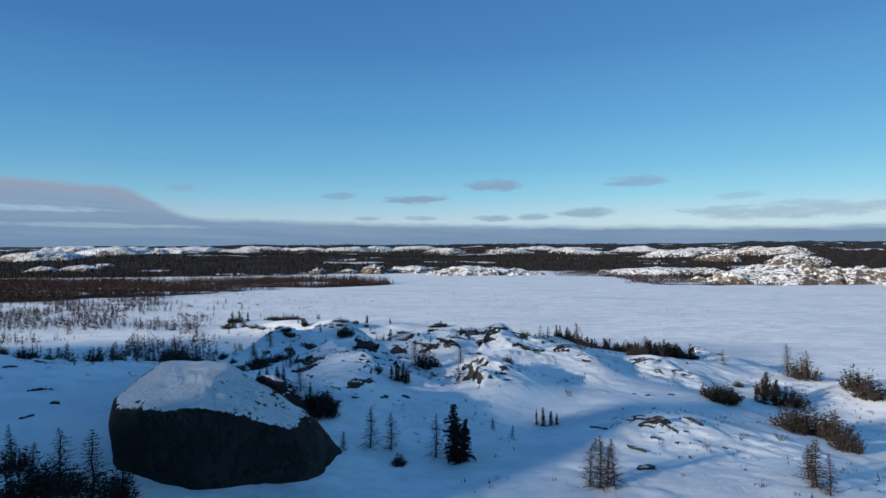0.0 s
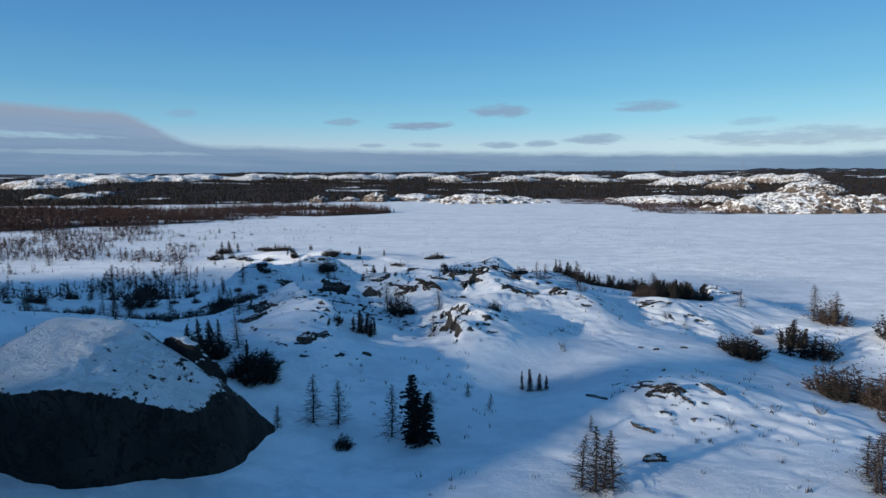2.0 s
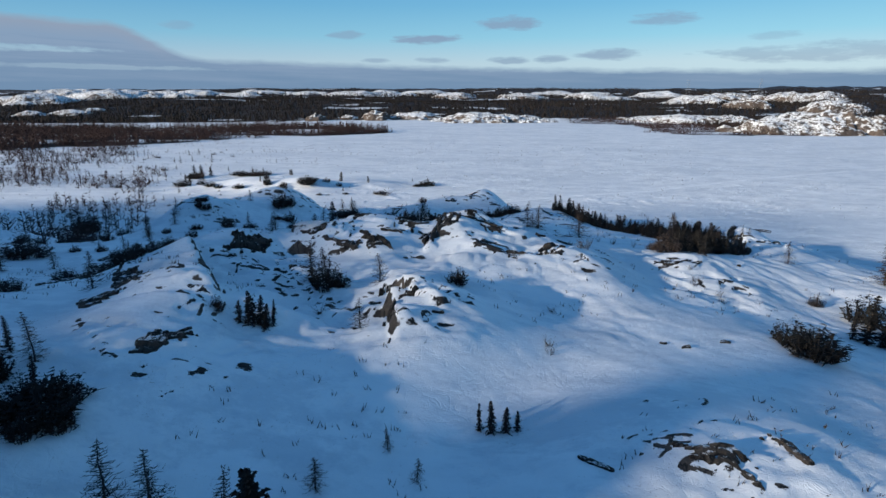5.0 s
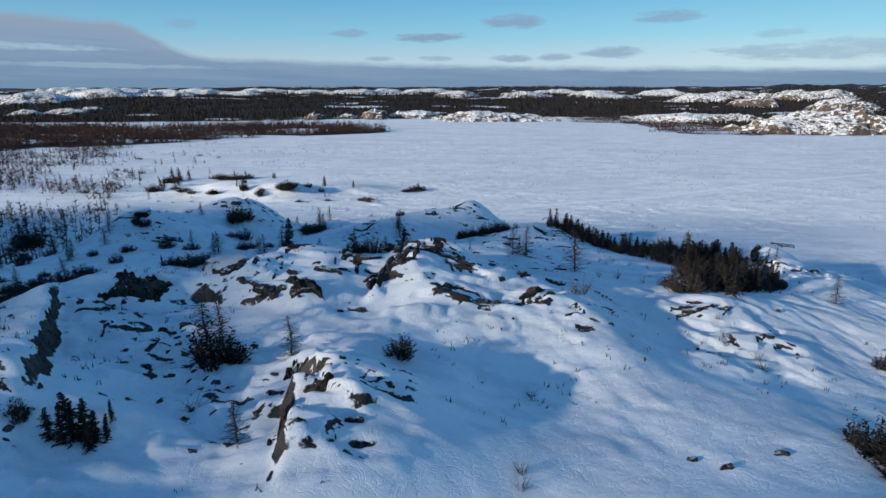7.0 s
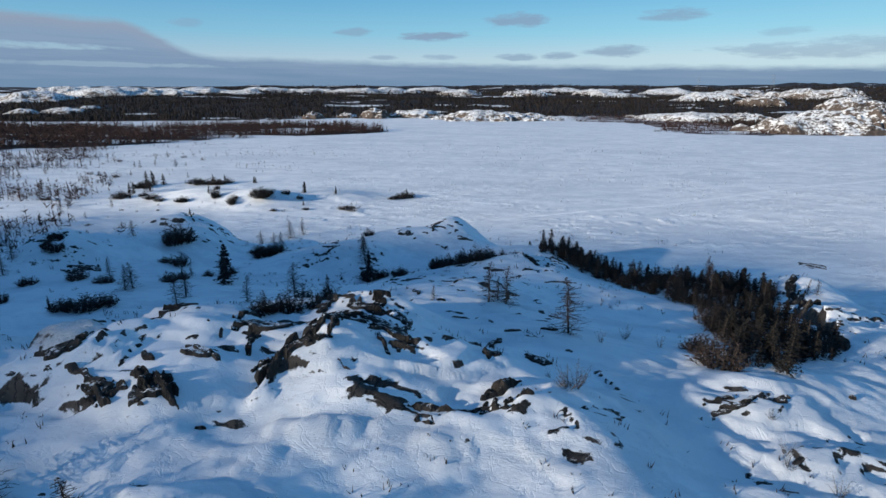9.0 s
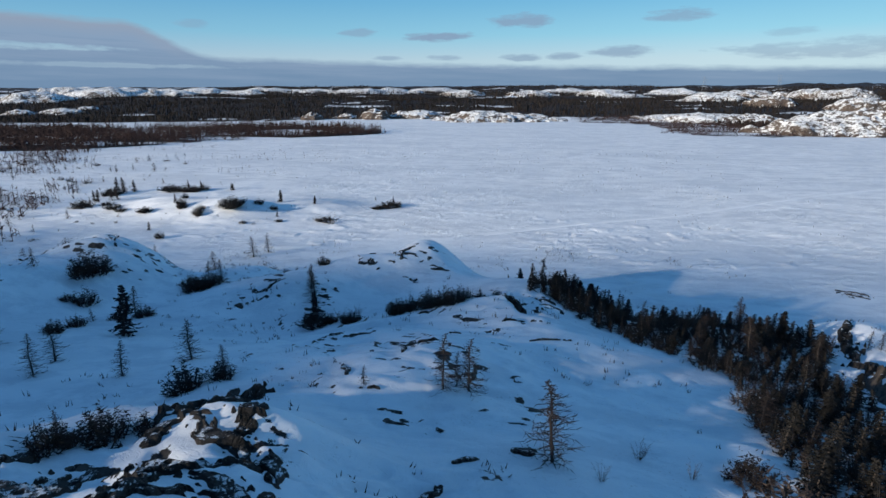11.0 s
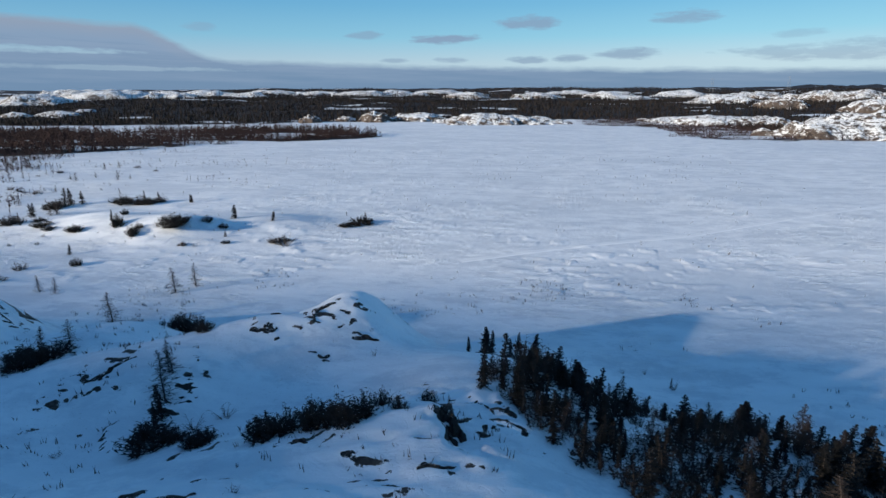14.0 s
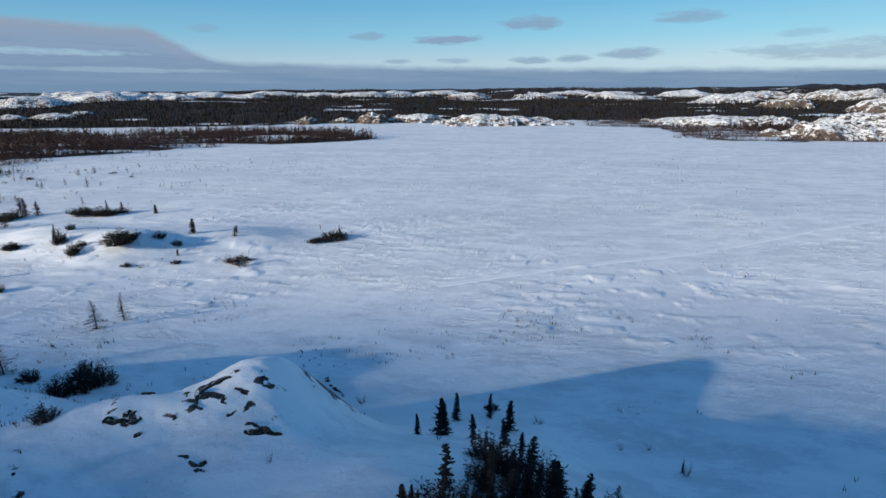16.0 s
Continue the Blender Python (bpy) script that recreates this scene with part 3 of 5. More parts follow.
def ground_sheet():
    xs = spread(-32.0, 34.0, 0.16, (-4500.0, 4500.0), 1.03, 1.03)
    ys = spread(26.0, 98.0, 0.16, (-600.0, 4600.0), 1.011, 1.03)
    gx, gy = np.meshgrid(xs, ys)
    co = np.stack([gx, gy, height(gx, gy)], -1).reshape(-1, 3).astype(np.float32)
    nx, ny = len(xs), len(ys)
    i = (np.arange(ny - 1)[:, None] * nx + np.arange(nx - 1)[None, :]).ravel()
    quads = np.stack([i, i + 1, i + nx + 1, i + nx], -1).astype(np.int32)
    me = bpy.data.meshes.new("ground")
    me.vertices.add(len(co))
    me.vertices.foreach_set("co", co.ravel())
    me.loops.add(quads.size)
    me.loops.foreach_set("vertex_index", quads.ravel())
    me.polygons.add(len(quads))
    me.polygons.foreach_set("loop_start", np.arange(0, quads.size, 4, dtype=np.int32))
    me.polygons.foreach_set("use_smooth", np.ones(len(quads), dtype=bool))
    me.update(calc_edges=True)
    bare = me.attributes.new("bare_rock", "FLOAT", "POINT")
    bare.data.foreach_set("value", ledge_field(gx, gy)[1].ravel().astype(np.float32))
    wood = me.attributes.new("wooded", "FLOAT", "POINT")
    wood.data.foreach_set("value", wooded(gx, gy).ravel().astype(np.float32))
    me.materials.append(M_GROUND)
    return tagged(new("ground", me), "wind-packed snow over a rocky ridge and frozen lake", "ground", kind="structure")


ground_sheet()


def rocky_knob(k, seed):
    """A bare rocky hill with wind-swept snow, rising out of the woods."""
    kx, ky, r, top = k
    n = 72 if ky < 620 else 48
    gx, gy = np.meshgrid(np.linspace(kx - 1.45 * r, kx + 1.45 * r, n), np.linspace(ky - 1.2 * r, ky + 1.2 * r, n))
    rise = knob_rise(gx, gy, seed, k)
    gz = height(gx, gy, False) + np.maximum(rise, -2.5) - 0.3
    i = (np.arange(n - 1)[:, None] * n + np.arange(n - 1)[None, :]).ravel()
    quads = np.stack([i, i + 1, i + n + 1, i + n], -1)
    keep = rise.ravel()[quads].max(1) > -2.0
    me = bpy.data.meshes.new("rocky_hill")
    me.from_pydata(np.stack([gx, gy, gz], -1).reshape(-1, 3).tolist(), [], quads[keep].tolist())
    me.polygons.foreach_set("use_smooth", [True] * len(me.polygons))
    me.materials.append(M_KNOB)
    tagged(new("rocky_hill", me), "bare rocky hill with patchy snow above dark woods", "hill", "rocky hills beyond the lake")


for seed, k in enumerate(KNOBS + KNOBS_FAR):
    rocky_knob(k, 700 + 20 * seed)


# ---- things: shared builders ----
def mesh_of(name, verts, faces, material, smooth_faces=False):
    me = bpy.data.meshes.new(name)
    me.from_pydata(verts, [], faces)
    if smooth_faces:
        me.polygons.foreach_set("use_smooth", [True] * len(me.polygons))
    me.materials.append(material)
    me.update()
    return me


def part(name, me, parent, label=""):
    ob = new(name, me)
    ob.parent = parent
    return tagged(ob, label)


def blade(v, f, p, q, w):
    """A three-sided tapering spike from p to q."""
    d = (q - p)
    side = d.cross(Vector((0.31, 0.17, 0.93)))
    if side.length < 1e-6:
        side = Vector((1, 0, 0))
    side.normalize()
    other = d.cross(side).normalized()
    n = len(v)
    for k in range(3):
        a = 2.094 * k
        v.append(p + (side * math.cos(a) + other * math.sin(a)) * w)
    v.append(q)
    f.extend(((n, n + 1, n + 3), (n + 1, n + 2, n + 3), (n + 2, n, n + 3)))


def stem(v, f, pts, r0, r1, sides=6):
    """A tapering round stem along points."""
    n0 = len(v)
    for i, p in enumerate(pts):
        r = r0 + (r1 - r0) * i / (len(pts) - 1)
        for k in range(sides):
            a = 2 * math.pi * k / sides
            v.append(p + Vector((math.cos(a) * r, math.sin(a) * r, 0)))
    for i in range(len(pts) - 1):
        for k in range(sides):
            a, b = n0 + i * sides + k, n0 + i * sides + (k + 1) % sides
            f.append((a, b, b + sides, a + sides))


def leader(h, rnd, lean=0.03):
    return [Vector((rnd.uniform(-lean, lean) * h * t, rnd.uniform(-lean, lean) * h * t, h * t - 0.1 * (t == 0))) for t in (0, 0.25, 0.5, 0.75, 1.0)]


def along(pts, t):
    s = min(max(t, 0), 0.9999) * (len(pts) - 1)
    i = int(s)
    return pts[i].lerp(pts[i + 1], s - i)


def spruce(seed, levels, per, fronds, slim):
    """One unit high: a tapered trunk and drooping needle branches."""
    rnd = random.Random(seed)
    pts = leader(1.0, rnd)
    root = new("spruce_tree")
    v, f = [], []
    stem(v, f, pts, 0.026, 0.006)
    part("trunk", mesh_of("trunk", v, f, M_BARK, True), root)
    v, f = [], []
    for i in range(levels):
        t = 0.07 + 0.90 * i / (levels - 1)
        c = along(pts, t)
        reach = slim * (1 - t) ** 0.75 * rnd.uniform(0.65, 1.1) + 0.018
        if rnd.random() < 0.10:
            reach *= 0.45
        for k in range(per):
            a = 2 * math.pi * (k + rnd.random()) / per
            r = reach * rnd.uniform(0.6, 1.15)
            out = Vector((math.cos(a), math.sin(a), rnd.uniform(-0.45, -0.05) + 0.5 * t))
            q = c + out * r
            blade(v, f, c, q, 0.010)
            for j in range(fronds):
                s = (j + 0.6) / fronds
                m = c.lerp(q, s)
                turn = a + rnd.choice((-1, 1)) * rnd.uniform(0.4, 1.1)
                ln = r * rnd.uniform(0.25, 0.5) * (1.2 - 0.5 * s) + 0.012
                blade(v, f, m, m + Vector((math.cos(turn), math.sin(turn), rnd.uniform(-0.5, 0.25))) * ln, 0.013 + 0.016 * rnd.random())
    part("crown", mesh_of("crown", v, f, M_NEEDLE), root, "dense dark green needle branches")
    return root


def larch(seed, levels, per, twigs):
    """One unit high: bare trunk with thin level branches and twigs."""
    rnd = random.Random(seed)
    pts = leader(1.0, rnd, 0.05)
    root = new("larch_tree")
    v, f = [], []
    stem(v, f, pts, 0.020, 0.004)
    part("trunk", mesh_of("trunk", v, f, M_BARK, True), root)
    v, f = [], []
    for i in range(levels):
        t = 0.10 + 0.88 * i / (levels - 1)
        c = along(pts, t)
        for k in range(per):
            a = 2 * math.pi * (k + rnd.random()) / per
            r = (0.31 * (1 - t) ** 0.75 + 0.02) * rnd.uniform(0.45, 1.2)
            q = c + Vector((math.cos(a), math.sin(a), rnd.uniform(-0.30, 0.15))) * r
            blade(v, f, c, q, 0.0062)
            for j in range(twigs):
                m = c.lerp(q, (j + rnd.random()) / twigs)
                turn = a + rnd.uniform(-1.3, 1.3)
                blade(v, f, m, m + Vector((math.cos(turn), math.sin(turn), rnd.uniform(-0.3, 0.5))) * (r * rnd.uniform(0.25, 0.5) + 0.012), 0.0050)
    part("crown", mesh_of("crown", v, f, M_TWIG), root, "bare brown winter twigs")
    return root


def bush(seed, stems, fronds, material, label):
    """One unit high and wide: many leaning stems with short fronds."""
    rnd = random.Random(seed)
    root = new("bush")
    v, f, w, g = [], [], [], []
    for i in range(stems):
        a, r = rnd.uniform(0, 6.283), 0.5 * math.sqrt(rnd.random())
        foot = Vector((math.cos(a) * r * 0.55, math.sin(a) * r * 0.55, -0.08))
        tall = (1 - (r / 0.5) ** 2 * 0.65) * rnd.uniform(0.45, 1.1)
        tip = Vector((math.cos(a) * r + rnd.uniform(-0.1, 0.1), math.sin(a) * r + rnd.uniform(-0.1, 0.1), tall))
        blade(w, g, foot, tip, 0.012)
        for j in range(fronds):
            m = foot.lerp(tip, 0.2 + 0.8 * (j + rnd.random()) / fronds)
            turn = rnd.uniform(0, 6.283)
            ln = rnd.uniform(0.08, 0.19) * (1.15 - 0.5 * j / fronds)
            blade(v, f, m, m + Vector((math.cos(turn), math.sin(turn), rnd.uniform(-0.2, 0.7))) * ln, rnd.uniform(0.010, 0.024))
    part("stem", mesh_of("stem", w, g, M_BARK), root)
    part("foliage", mesh_of("foliage", v, f, material), root, label)
    return root


def shrub(seed, stems):
    """One unit high: a spray of bare twigs."""
    rnd = random.Random(seed)
    v, f = [], []
    for i in range(stems):
        a, r = rnd.uniform(0, 6.283), rnd.uniform(0.1, 0.55)
        p, q = Vector((math.cos(a) * 0.06, math.sin(a) * 0.06, -0.06)), Vector((math.cos(a) * r, math.sin(a) * r, rnd.uniform(0.4, 1.0)))
        blade(v, f, p, q, 0.014)
        for j in range(5):
            m = p.lerp(q, 0.3 + 0.14 * j)
            b = a + rnd.uniform(-1.6, 1.6)
            blade(v, f, m, m + Vector((math.cos(b), math.sin(b), rnd.uniform(0.2, 0.9))) * rnd.uniform(0.1, 0.25), 0.009)
    return new("shrub", mesh_of("shrub", v, f, M_GREY))


KINDS = {
    "spruce": [spruce(11, 19, 7, 4, 0.24), spruce(12, 17, 7, 4, 0.19), spruce(13, 18, 6, 5, 0.28), spruce(14, 18, 6, 4, 0.15), spruce(15, 13, 6, 3, 0.22), spruce(16, 12, 6, 3, 0.27), spruce(17, 13, 5, 3, 0.17)],
    "larch": [larch(21, 22, 4, 6), larch(22, 20, 5, 6), larch(23, 24, 4, 5)],
    "bush": [bush(31, 70, 8, M_NEEDLE, "dark green needles dusted with snow"), bush(32, 60, 9, M_NEEDLE, "dark green needles dusted with snow"),
             bush(33, 75, 7, M_TWIG, "dense brown twigs"), bush(34, 34, 6, M_NEEDLE, "dark green needles dusted with snow"), bush(35, 36, 6, M_TWIG, "dense brown twigs")],
    "shrub": [shrub(41, 16), shrub(42, 11)],
}
NOTES = {
    "spruce": ("small dark green spruce standing in deep snow", "tree", "spruces on the ridge"),
    "larch": ("bare brown larch with thin level branches in snow", "tree", "larches on the ridge"),
    "bush": ("low wind-clipped dark bush half buried in snow", "bush", "bushes on the ridge"),
    "shrub": ("bare grey-brown shrub poking through the snow", "shrub", "shrubs in the snow"),
}
USED = {}
CHANCE = random.Random(5)


def plant(kind, x, y, tall, wide=0.0, pick=None):
    """Set a tree, bush or shrub on the snow."""
    protos = KINDS[kind]
    ob = protos[CHANCE.randrange(min(4, len(protos)) if kind == "spruce" else min(3, len(protos))) if pick is None else pick]
    girth = wide if wide else tall * CHANCE.uniform(0.88, 1.12)
    m = pose(x, y, float(height(x, y)) - 0.04, CHANCE.uniform(-4, 4), CHANCE.uniform(-4, 4), CHANCE.uniform(0, 360)) @ Matrix.Diagonal((girth, girth, tall, 1))
    if ob.name not in USED:
        USED[ob.name] = ob
        tagged(ob, *NOTES[kind])
        ob.matrix_basis = m
        return ob
    src = ob.matrix_basis.copy()
    ob.matrix_basis = Matrix.Identity(4)
    made = copy_thing(ob, m)
    ob.matrix_basis = src
    return made


# ---- rocks ----
def rock_mesh(seed, size, cuts, rough, detail, boxy=2.6, material=None, dent=None, facets=False):
    """A weathered block: a rounded box cut by planes, then roughened. size: half widths."""
    rnd = random.Random(seed)
    bm = bmesh.new()
    bmesh.ops.create_icosphere(bm, subdivisions=detail, radius=1.0)
    planes = list(cuts)
    while len(planes) < 9:
        n = Vector((rnd.gauss(0, 1), rnd.gauss(0, 1), rnd.gauss(0, 0.6))).normalized()
        planes.append((n, rnd.uniform(0.72, 0.95)))
    shift = Vector((rnd.uniform(-50, 50), rnd.uniform(-50, 50), rnd.uniform(-50, 50)))
    big = max(size)
    for vert in bm.verts:
        u = vert.co.normalized()
        u = u * (abs(u.x) ** boxy + abs(u.y) ** boxy + abs(u.z) ** boxy) ** (-1 / boxy)
        for n, d in planes:
            over = u.dot(n) - d
            if over > 0:
                u -= n * over * 0.92
        if dent:
            c, r, deep = dent
            k = (u - c).length / r
            if k < 1:
                u -= c.normalized() * deep * (1 - k * k) ** 2
        p = Vector((u.x * size[0], u.y * size[1], u.z * size[2]))
        q = p / big * 2.2 + shift
        w = noise.fractal(q, 0.9, 2.1, 6) * 0.10 + noise.ridged_multi_fractal(q * Vector((1.0, 1.0, 2.2)), 1.0, 2.0, 4, 1.0, 2.0) * 0.025
        vert.co = p + u.normalized() * w * big * rough
    me = bpy.data.meshes.new("rock")
    bm.to_mesh(me)
    bm.free()
    me.polygons.foreach_set("use_smooth", [not facets] * len(me.polygons))
    me.materials.append(material or M_ROCK)
    return me


def big_boulder():
    """A house-sized erratic: an overhanging front, a flat snow-laden top and a broken eastern shoulder."""
    c = Vector((-10.9, 29.0, 7.0))
    faces = (((-0.03, -0.96, -0.27), (-11.0, 25.1, 9.4)), ((0.34, -0.91, -0.22), (-8.0, 27.0, 7.4)), ((0.92, -0.10, 0.28), (-5.7, 29.6, 6.4)),
             ((0.40, -0.06, 0.91), (-8.1, 28.5, 9.25)), ((0.02, -0.10, 0.99), (-12.0, 28.0, 10.6)), ((0.0, -0.36, 0.93), (-11.5, 25.6, 10.1)),
             ((-0.90, -0.42, 0.05), (-15.5, 26.6, 8.0)), ((-0.50, -0.20, 0.84), (-15.1, 26.4, 10.2)), ((0.05, 0.98, 0.20), (-11.0, 32.6, 7.0)),
             ((0.0, 0.0, -1.0), (-11.0, 29.0, 3.4)), ((0.45, 0.60, 0.66), (-8.6, 31.6, 8.6)))
    planes = []
    for n, p in faces:
        n = Vector(n).normalized()
        planes.append((n, max(n.dot(Vector(p) - c), 0.5)))
    bm = bmesh.new()
    bmesh.ops.create_icosphere(bm, subdivisions=7, radius=1.0)
    for vert in bm.verts:
        u = vert.co.normalized()
        r = sum(max(n.dot(u) / d, 0.0) ** 22 for n, d in planes) ** (-1 / 22)
        p = u * r
        rough = noise.fractal(p * 0.55, 0.9, 2.1, 5) * 0.16
        # upright clefts down the front and over the eastern shoulder
        cleft = noise.ridged_multi_fractal(Vector((p.x * 0.55 + 0.25 * p.y, p.y * 0.3, p.z * 0.10)) + Vector((3.1, 0, 0)), 0.9, 2.2, 4, 1.0, 2.0)
        rough -= 0.11 * max(cleft - 1.0, 0.0) * (1.0 - 0.75 * max(u.z, 0.0))
        vert.co = p + u * rough
    me = bpy.data.meshes.new("boulder")
    bm.to_mesh(me)
    bm.free()
    me.polygons.foreach_set("use_smooth", [True] * len(me.polygons))
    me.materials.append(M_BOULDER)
    ob = new("boulder", me)
    ob.matrix_basis = pose(c.x - 1.3, c.y - 0.4, c.z - 0.5)
    tagged(ob, "huge dark granite boulder with a snow-covered top", "boulder")


big_boulder()


def shoulder_crag():
    """The dark broken rim behind the boulder's top."""
    me = rock_mesh(27, (1.9, 0.55, 1.0), [(Vector((-0.5, -0.8, 0.2)).normalized(), 0.55), (Vector((0.6, -0.5, 0.6)).normalized(), 0.6)], 1.4, 5, 2.4, M_DARK)
    ob = new("rock_crag", me)
    ob.matrix_basis = pose(-10.2, 30.7, 8.35, 0, 26, -14)
    tagged(ob, "dark broken rock rim behind a snowy boulder top", "rock")


shoulder_crag()


def cave_rock():
    cuts = [(Vector((-0.75, -0.65, 0.1)).normalized(), 0.80), (Vector((0.4, -0.9, 0.3)).normalized(), 0.85)]
    me = rock_mesh(17, (2.1, 1.7, 1.35), cuts, 0.6, 5, 2.8, M_ROCK, (Vector((-0.62, -0.62, -0.30)), 0.62, 0.55))
    ob = new("rock_outcrop", me)
    ob.matrix_basis = pose(-7.1, 55.6, 7.3, 0, 0, 10)
    tagged(ob, "brown overhanging rock outcrop with a dark hollow", "rock")


cave_rock()

# places on the plan: x, y, height, width
LARCH_A = [(-5.27, 32.63, 2.3), (-4.1, 32.75, 2.05), (-1.33, 31.87, 2.34), (-6.64, 31.68, 1.08), (-11.18, 37.15, 1.88), (7.59, 32.33, 0.56), (2.99, 35.15, 0.88), (1.81, 36.45, 0.54), (0.09, 34.36, 1.14), (32.06, 62.36, 3.35), (34.24, 62.84, 2.8), (-18.9, 37.62, 1.64), (-40.32, 64.11, 2.26), (-29.71, 53.71, 2.03), (-97.5, 121.5, 3.36), (-71.03, 106.21, 2.86), (-30.31, 51.31, 1.5), (6.59, 27.76, 2.01), (6.99, 27.56, 2.43), (7.39, 27.66, 1.88), (7.69, 27.66, 2.21), (17.22, 28.44, 2.18), (17.43, 29.66, 1.61), (-16.01, 23.91, 2.82), (-17.91, 24.21, 2.34), (-14.82, 24.13, 2.05), (-18.71, 23.61, 1.92), (17.02, 28.44, 2.14), (17.31, 27.61, 1.81), (-21.61, 25.51, 1.39), (-1.13, 47.98, 1.61), (-0.9, 43.18, 1.33)]
LARCH_B = [(-14.91, 79.09, 2.18), (-20.91, 110.72, 2.41), (-5.18, 49.05, 2.24), (-4.45, 49.06, 1.87), (26.53, 64.7, 1.73), (-1.92, 59.31, 0.91), (-4.64, 83.35, 1.24), (-12.06, 68.49, 1.95), (-12.51, 70.22, 1.89), (-7.31, 68.16, 1.59), (6.9, 66.68, 2.08), (7.8, 67.25, 2.13), (10.64, 62.69, 2.57), (-4.12, 82.12, 2.41), (-13.45, 85.46, 1.96), (-21.81, 108.61, 2.5), (-5.03, 69.73, 1.9), (-2.05, 67.39, 1.35), (29.46, 81.36, 1.19), (30.17, 81.39, 1.11), (21.4, 77.21, 2.72), (4, 66.38, 0.69), (7.31, 67.35, 1.41), (-13.67, 87.42, 1.66), (-21.56, 99.91, 2.72), (-4.53, 83.43, 1.75), (23.2, 83.6, 2.29), (-35.02, 106.71, 1.65), (-33.12, 106.51, 1.64), (26.38, 84.89, 1.04)]
SPRUCE_A = [(-0.06, 31.32, 3.11), (0.25, 31.27, 2.32), (-0.38, 31.48, 2.15), (25.22, 52.1, 2.73), (26.09, 51.88, 2.26), (24.67, 52.36, 1.53), (26.94, 52.06, 1.69), (4.71, 38.24, 1.03), (5.12, 38.12, 1.22), (5.63, 38.22, 0.97), (6.03, 38.37, 0.77), (-5.87, 42, 1.01), (-5.48, 42, 1.26), (-5.4, 42.35, 1.5), (-5.12, 42.38, 1.37), (-4.84, 42.41, 1.03), (-4.66, 42.66, 0.86), (-4.78, 43.11, 0.71), (-4.82, 42.15, 0.84), (-12.72, 75.19, 2.88), (-18.7, 66.4, 0.92), (-3.42, 80.83, 1.61), (-3.47, 80.44, 1.04), (10.21, 83.08, 1.77), (9.63, 98.54, 1.66), (9.36, 94.5, 1.97), (11.45, 99.45, 1.46), (12.64, 97.55, 1.82), (-70.2, 150.5, 2.86), (-48.5, 153.8, 1.43), (-30.6, 136.3, 1.98), (-24.8, 136.6, 1.31)]
SPRUCE_B = [(-65.9, 138.1, 2.24), (-62.1, 131.8, 1.83), (9.63, 94.77, 1.72), (8.53, 93.3, 1.14), (11.07, 94.2, 1.38), (21.56, 96.95, 0.74), (10.15, 84.71, 0.74), (11.52, 84.94, 0.4), (12.6, 94.59, 1.38), (13.41, 94.2, 1.05), (-12.69, 36.91, 1.43), (-12.5, 37.53, 1.33), (-10.1, 35.9, 1.24), (-13.9, 36.61, 1.16), (-9.21, 35.63, 0.98), (-13.57, 37.32, 1.31), (-73.4, 152.7, 2.52), (-67.6, 150.3, 2.35), (-67.6, 139.4, 1.92), (-30.6, 136.8, 1.89), (-25.2, 137.9, 1.11), (-49.3, 154.7, 1.39), (-13.1, 143.9, 1.33), (-17.1, 146.8, 0.69), (-42.7, 119.2, 1.28), (-28, 129, 0.85), (-45.9, 130.6, 1.5), (-57.1, 156.8, 1.43), (-59.7, 156.4, 1.64)]
BUSH_A = [(-12.13, 35.63, 1.73, 2.47), (-9.16, 35.13, 1.58, 2.88), (-53.42, 90.81, 2.98, 4.09), (-32.82, 59.41, 2.04, 4.08), (-3.26, 30.77, 0.84, 1.02), (22.38, 41.52, 2.23, 2.51), (22.11, 40.31, 1.59, 1.59), (19.96, 47.16, 1.79, 2.92), (-14.4, 32.45, 0.88, 1.32), (16.81, 61.67, 1.68, 2.4), (-18.31, 22.81, 2.23, 2.72), (-17.11, 23.41, 1.89, 2.27), (-15.02, 23.53, 2, 2.51), (-20.41, 24.31, 1.58, 1.58), (20.24, 47.56, 1.49, 3.08), (27.05, 55.83, 2.11, 2.63), (27.88, 53.05, 2.26, 3.01), (23.48, 40.99, 2.33, 3.1), (24.19, 39.75, 2.24, 2.61), (23.09, 36.38, 1.7, 2.04), (35.68, 55.08, 2.57, 3.08), (35.71, 57.61, 2.69, 2.69), (33.44, 62.14, 2.63, 3.51), (-3.88, 47.42, 2.09, 1.98)]
BUSH_B = [(-3.3, 47.74, 1.11, 1.33), (2.88, 48.71, 1.06, 1.28), (-6.93, 42.2, 0.86, 0.77), (-20.82, 83.06, 1.93, 2.72), (-14.22, 84.86, 1.15, 2.6), (-23.88, 62.76, 0.97, 2.72), (-22.1, 63.49, 0.98, 1.57), (-52.86, 89.58, 2.79, 4.19), (19.37, 48.19, 1.54, 1.85), (25.2, 57.51, 0.97, 1.1), (-1.8, 58.86, 0.9, 1.2), (-0.21, 60.35, 0.62, 0.93), (-1, 59.8, 1.17, 1.48), (-3.03, 66.2, 1.44, 1.73), (-1.5, 59.2, 0.52, 0.83), (-1.91, 66.92, 1.03, 1.17), (-15.02, 85.58, 1.06, 1.92), (-13.65, 84.74, 1.02, 1.63), (-21.13, 82.41, 1.97, 2.36), (2.67, 78.57, 0.99, 2.06), (4.17, 79.9, 1.03, 2.14), (5.54, 79.2, 0.92, 1.67), (-2.89, 79.32, 0.89, 2.44), (-0.56, 79.1, 0.74, 1.64)]
